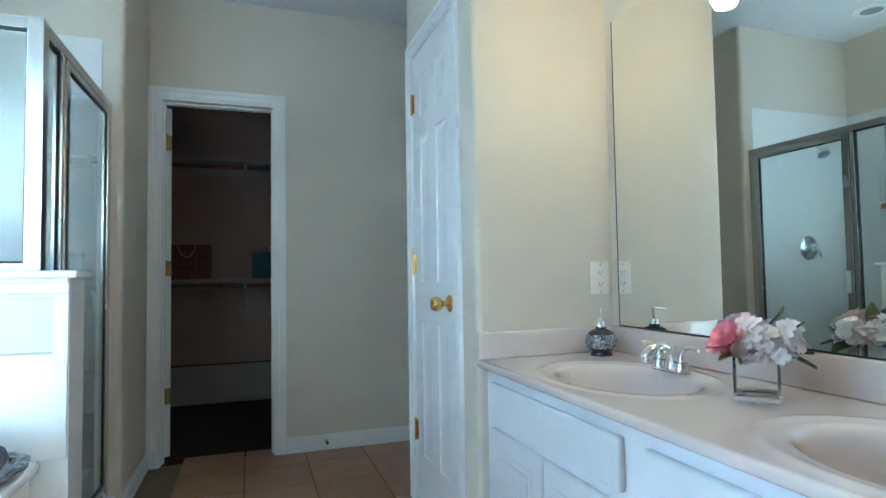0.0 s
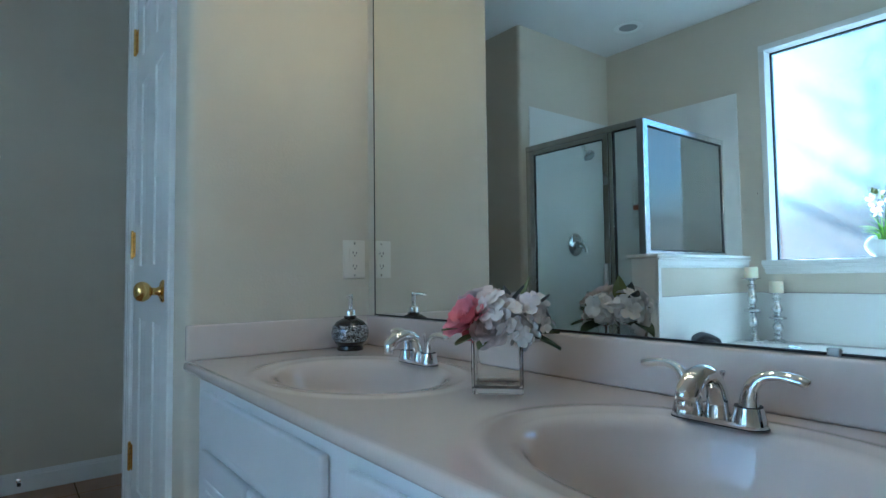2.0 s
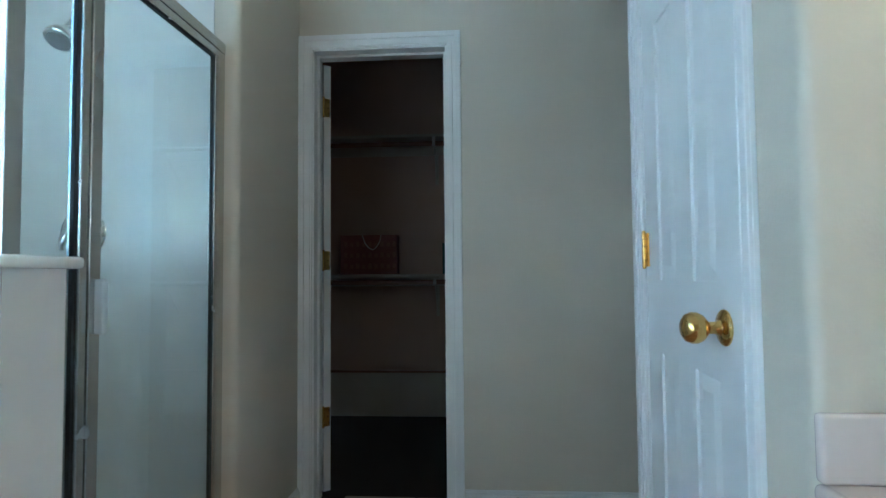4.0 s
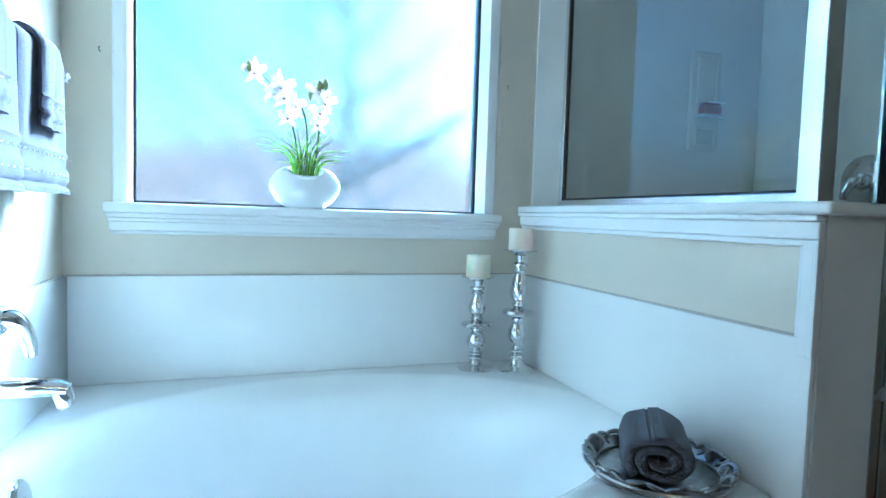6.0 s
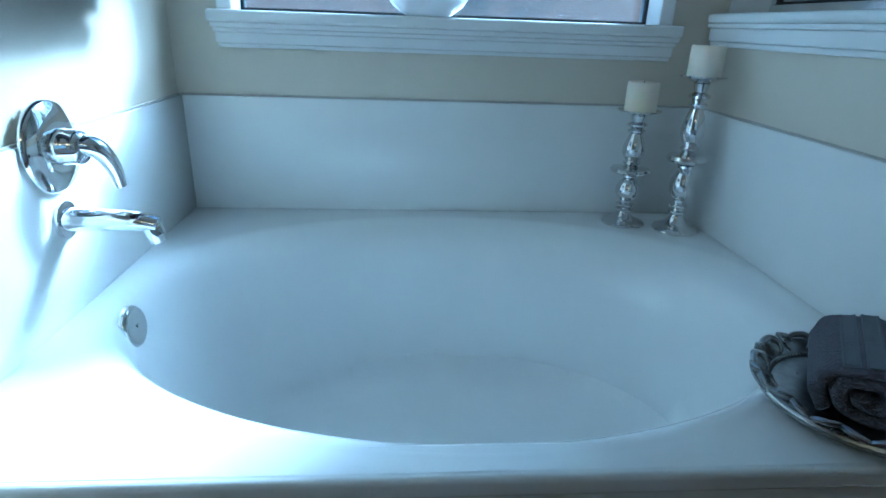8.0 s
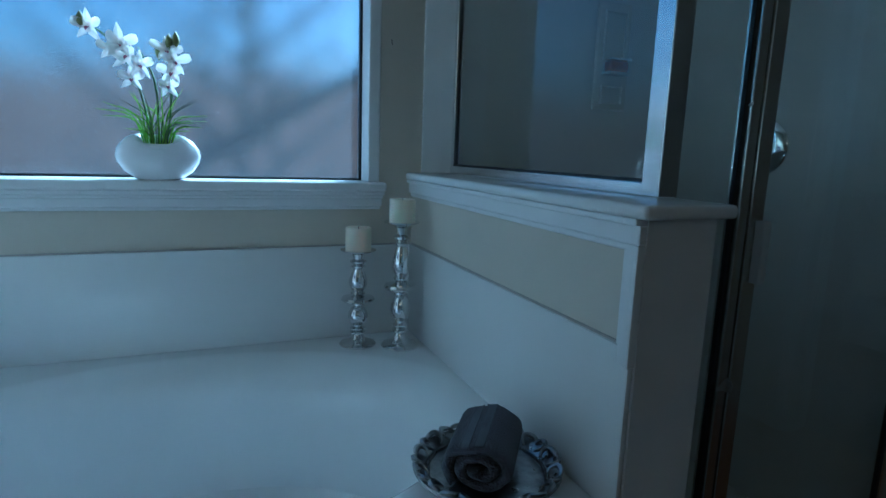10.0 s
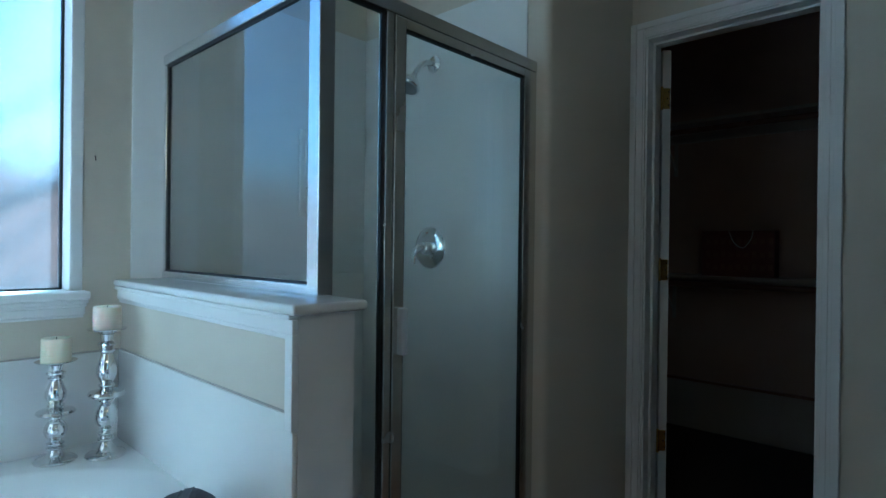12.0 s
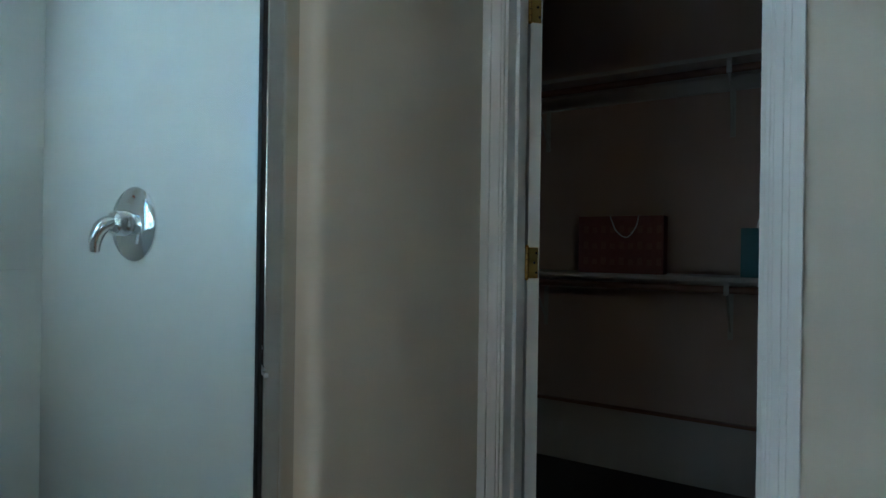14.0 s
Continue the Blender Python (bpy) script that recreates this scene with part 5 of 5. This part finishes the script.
# outlet on the end wall
PLATE = material("almond_plastic", (0.78, 0.74, 0.66), 0.35, var=0.01)
SLOT = GASKET
out = thing("outlet", (1.181, EY, 0.999), "almond wall outlet with a test button", "outlet")
part("plate", box((-0.038, -0.006, -0.059), (0.038, 0, 0.059), 0.003, 3), PLATE, out, smooth=True)
part("face", box((-0.0175, -0.0085, -0.034), (0.0175, -0.006, 0.034), 0.001), PLATE, out)
for z in (-0.020, 0.020):
    for x, h in ((-0.006, 0.0045), (0.006, 0.0035)):
        part("slot", box((x - 0.001, -0.0090, z - h), (x + 0.001, -0.0084, z + h)), SLOT, out)
    part("ground_hole", lathe(((0.0022, -0.0090), (0.0022, -0.0084)), 10, "y", at=(0, 0, z - 0.009)), SLOT, out)
for z in (-0.004, 0.004):
    part("button", box((-0.008, -0.0100, z - 0.003), (0.008, -0.0084, z + 0.003), 0.0006), PLATE, out)
for z in (-0.049, 0.049):
    part("screw", lathe(((0.003, -0.0075), (0.003, -0.0055)), 10, "y", at=(0, 0, z)), NICKEL, out)

# vanity light bar
bar = thing("vanity_light", (MX, 0.88, 2.03), "chrome vanity light bar with round globe bulbs", "wall lamp")
part("back_plate", box((-0.03, -0.52, -0.05), (0, 0.52, 0.05), 0.008, 3), CHROME, bar, smooth=True)
for k in range(4):
    y = -0.405 + 0.27 * k
    part("socket", lathe(((0.018, -0.02), (0.020, -0.08), (0.016, -0.10)), 18, at=(-0.145, y, 0)), CHROME, bar, smooth=True)
    part("arm", tube([(-0.02, y, 0), (-0.08, y, 0.012), (-0.145, y, -0.02)], 0.007, 10, 4), CHROME, bar, smooth=True)
    part("bulb", lathe(((0.014, -0.10), (0.030, -0.125), (0.043, -0.155), (0.043, -0.175), (0.030, -0.20), (0.0, -0.212)), 22, at=(-0.145, y, 0)), BULB, bar, "lit warm white globe bulb", True)

# ceiling speaker
spk = thing("ceiling_vent", (-1.182, 2.339, CZ), "round white ceiling vent with grey grille", "ceiling vent")
part("ring", lathe(((0.060, -0.003), (0.064, -0.008), (0.092, -0.006), (0.096, 0.0)), 40), TRIM, spk, smooth=True)
GRILLE = material("grey_grille", (0.30, 0.31, 0.32), 0.6, var=0.1, scale=200)
part("grille", lathe(((0.0, -0.004), (0.060, -0.004), (0.060, -0.001)), 32), GRILLE, spk)

# door stop on the baseboard
stop = thing("door_stop", (0.405, CY - 0.014, 0.055), "small dark spring door stop on the baseboard", "door stop")
part("shaft", lathe(((0.010, 0.0), (0.010, -0.004), (0.004, -0.006), (0.004, -0.05)), 14, "y"), ALU, stop, smooth=True)
part("tip", lathe(((0.004, -0.05), (0.008, -0.052), (0.008, -0.066), (0.0, -0.068)), 14, "y"), GASKET, stop, smooth=True)

# nails left in the wall
for x, y, z in ((WX, 1.686, 1.430), (WX, 0.545, 1.405)):
    n_ = thing("wall_hook", (x, y, z), "tiny dark hook screwed into the cream wall", "hook")
    part("pin", tube([(0, 0, 0.004), (0.008, 0, 0.002), (0.010, 0, -0.006), (0.006, 0.002, -0.010)], 0.0013, 6, 3), GASKET, n_)

# ---- closet things ----
def closet_shelf(z, label):
    s = thing("closet_shelf", (-0.42, 4.97, z), label, "shelf", "closet shelves")
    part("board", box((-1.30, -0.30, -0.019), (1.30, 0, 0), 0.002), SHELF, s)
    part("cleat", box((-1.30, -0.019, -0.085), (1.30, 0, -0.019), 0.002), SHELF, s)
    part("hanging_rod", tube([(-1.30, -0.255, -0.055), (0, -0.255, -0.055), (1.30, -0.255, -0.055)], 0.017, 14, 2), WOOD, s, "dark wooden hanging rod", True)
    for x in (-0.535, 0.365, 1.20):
        # White brackets take the darker shelf paint, closet shade put into their colour.
        b = part("bracket", box((x - 0.011, -0.285, -0.026), (x + 0.011, -0.004, -0.019)), SHELF, s, "white shelf bracket with closet shade in its colour")
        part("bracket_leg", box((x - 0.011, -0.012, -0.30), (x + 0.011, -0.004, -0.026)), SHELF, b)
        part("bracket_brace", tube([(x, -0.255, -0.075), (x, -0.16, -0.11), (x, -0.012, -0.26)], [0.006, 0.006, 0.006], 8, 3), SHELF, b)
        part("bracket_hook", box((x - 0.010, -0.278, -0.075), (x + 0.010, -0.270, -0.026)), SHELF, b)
    return s


closet_shelf(1.955, "upper closet shelf with a dark hanging rod")
closet_shelf(1.012, "lower closet shelf with a dark hanging rod")
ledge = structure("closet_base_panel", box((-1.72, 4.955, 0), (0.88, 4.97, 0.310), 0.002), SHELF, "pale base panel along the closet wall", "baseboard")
structure("closet_base_cap", box((-1.72, 4.94, 0.310), (0.88, 4.97, 0.325), 0.003), WOOD, "thin dark cap strip on the closet base panel", "trim")

CLOTH_RED = material("red_patterned_paper", (0.17, 0.045, 0.04), 0.6, var=0.2, scale=40)
TEAL = material("teal_paper", (0.02, 0.11, 0.13), 0.55, var=0.15, scale=20)
CORD = material("pale_cord", (0.6, 0.56, 0.5), 0.8, var=0.05)
bag = thing("gift_bag", (-0.505, 4.79, 1.012), "red patterned gift bag on the closet shelf", "bag")
part("body", add_prism(bmesh.new(), [(-0.20, -0.06), (0.19, -0.06), (0.19, 0.05), (0.0, 0.035), (-0.20, 0.05)], 0, 0.27), CLOTH_RED, bag)
PATT = material("orange_print", (0.22, 0.09, 0.06), 0.6, var=0.2, scale=60)
for r_ in range(3):
    for k in range(9):
        x = -0.175 + k * 0.042
        part("print_mark", box((x, -0.0615, 0.04 + r_ * 0.075), (x + 0.022, -0.0602, 0.075 + r_ * 0.075 - 0.008 * (k % 2))), PATT, bag)
part("cord_handle", tube([(-0.05, -0.058, 0.27), (-0.02, -0.063, 0.20), (0.03, -0.066, 0.17), (0.07, -0.063, 0.22), (0.08, -0.058, 0.27)], 0.003, 6, 5), CORD, bag, "pale cord handle", True)
bag2 = thing("gift_bag", (0.095, 4.79, 1.012), "small teal gift bag on the closet shelf", "bag")
part("body", add_prism(bmesh.new(), [(-0.10, -0.05), (0.11, -0.05), (0.11, 0.05), (-0.10, 0.05)], 0, 0.21), TEAL, bag2)
part("cord_handle", tube([(-0.04, -0.05, 0.21), (-0.03, -0.055, 0.25), (0.0, -0.056, 0.27), (0.03, -0.055, 0.25), (0.04, -0.05, 0.21)], 0.003, 6, 5), CORD, bag2, smooth=True)

# ---- floor tiles ----
floor = bpy.data.objects["floor"]
TS, GAP = 0.33, 0.007
tile_bm = bmesh.new()
add_box(tile_bm, (-(TS - GAP) / 2, -(TS - GAP) / 2, -0.008), ((TS - GAP) / 2, (TS - GAP) / 2, 0), 0.003, 1)
tile_me = mesh_of("tile", tile_bm, TILE)
for i in range(-4, 7):
    for j in range(-4, 11):
        x, y = 0.12 + i * TS, 0.06 + j * TS
        if x < -0.72 or x > 2.25 or (x > 1.25 and y < 2.5) or y > 3.42 or y < -1.35:
            continue
        if x > DX + 0.14 and EY < y < 2.5 or (x < -0.52 and y > VY) or (x < -0.5 and y < 0.4):
            continue
        t_ = new("tile", tile_me)
        t_.parent = floor
        t_.matrix_basis = pose(x, y, -0.0015 + 0.0006 * ((i * 7 + j * 3) % 3), 0, 0, 0)
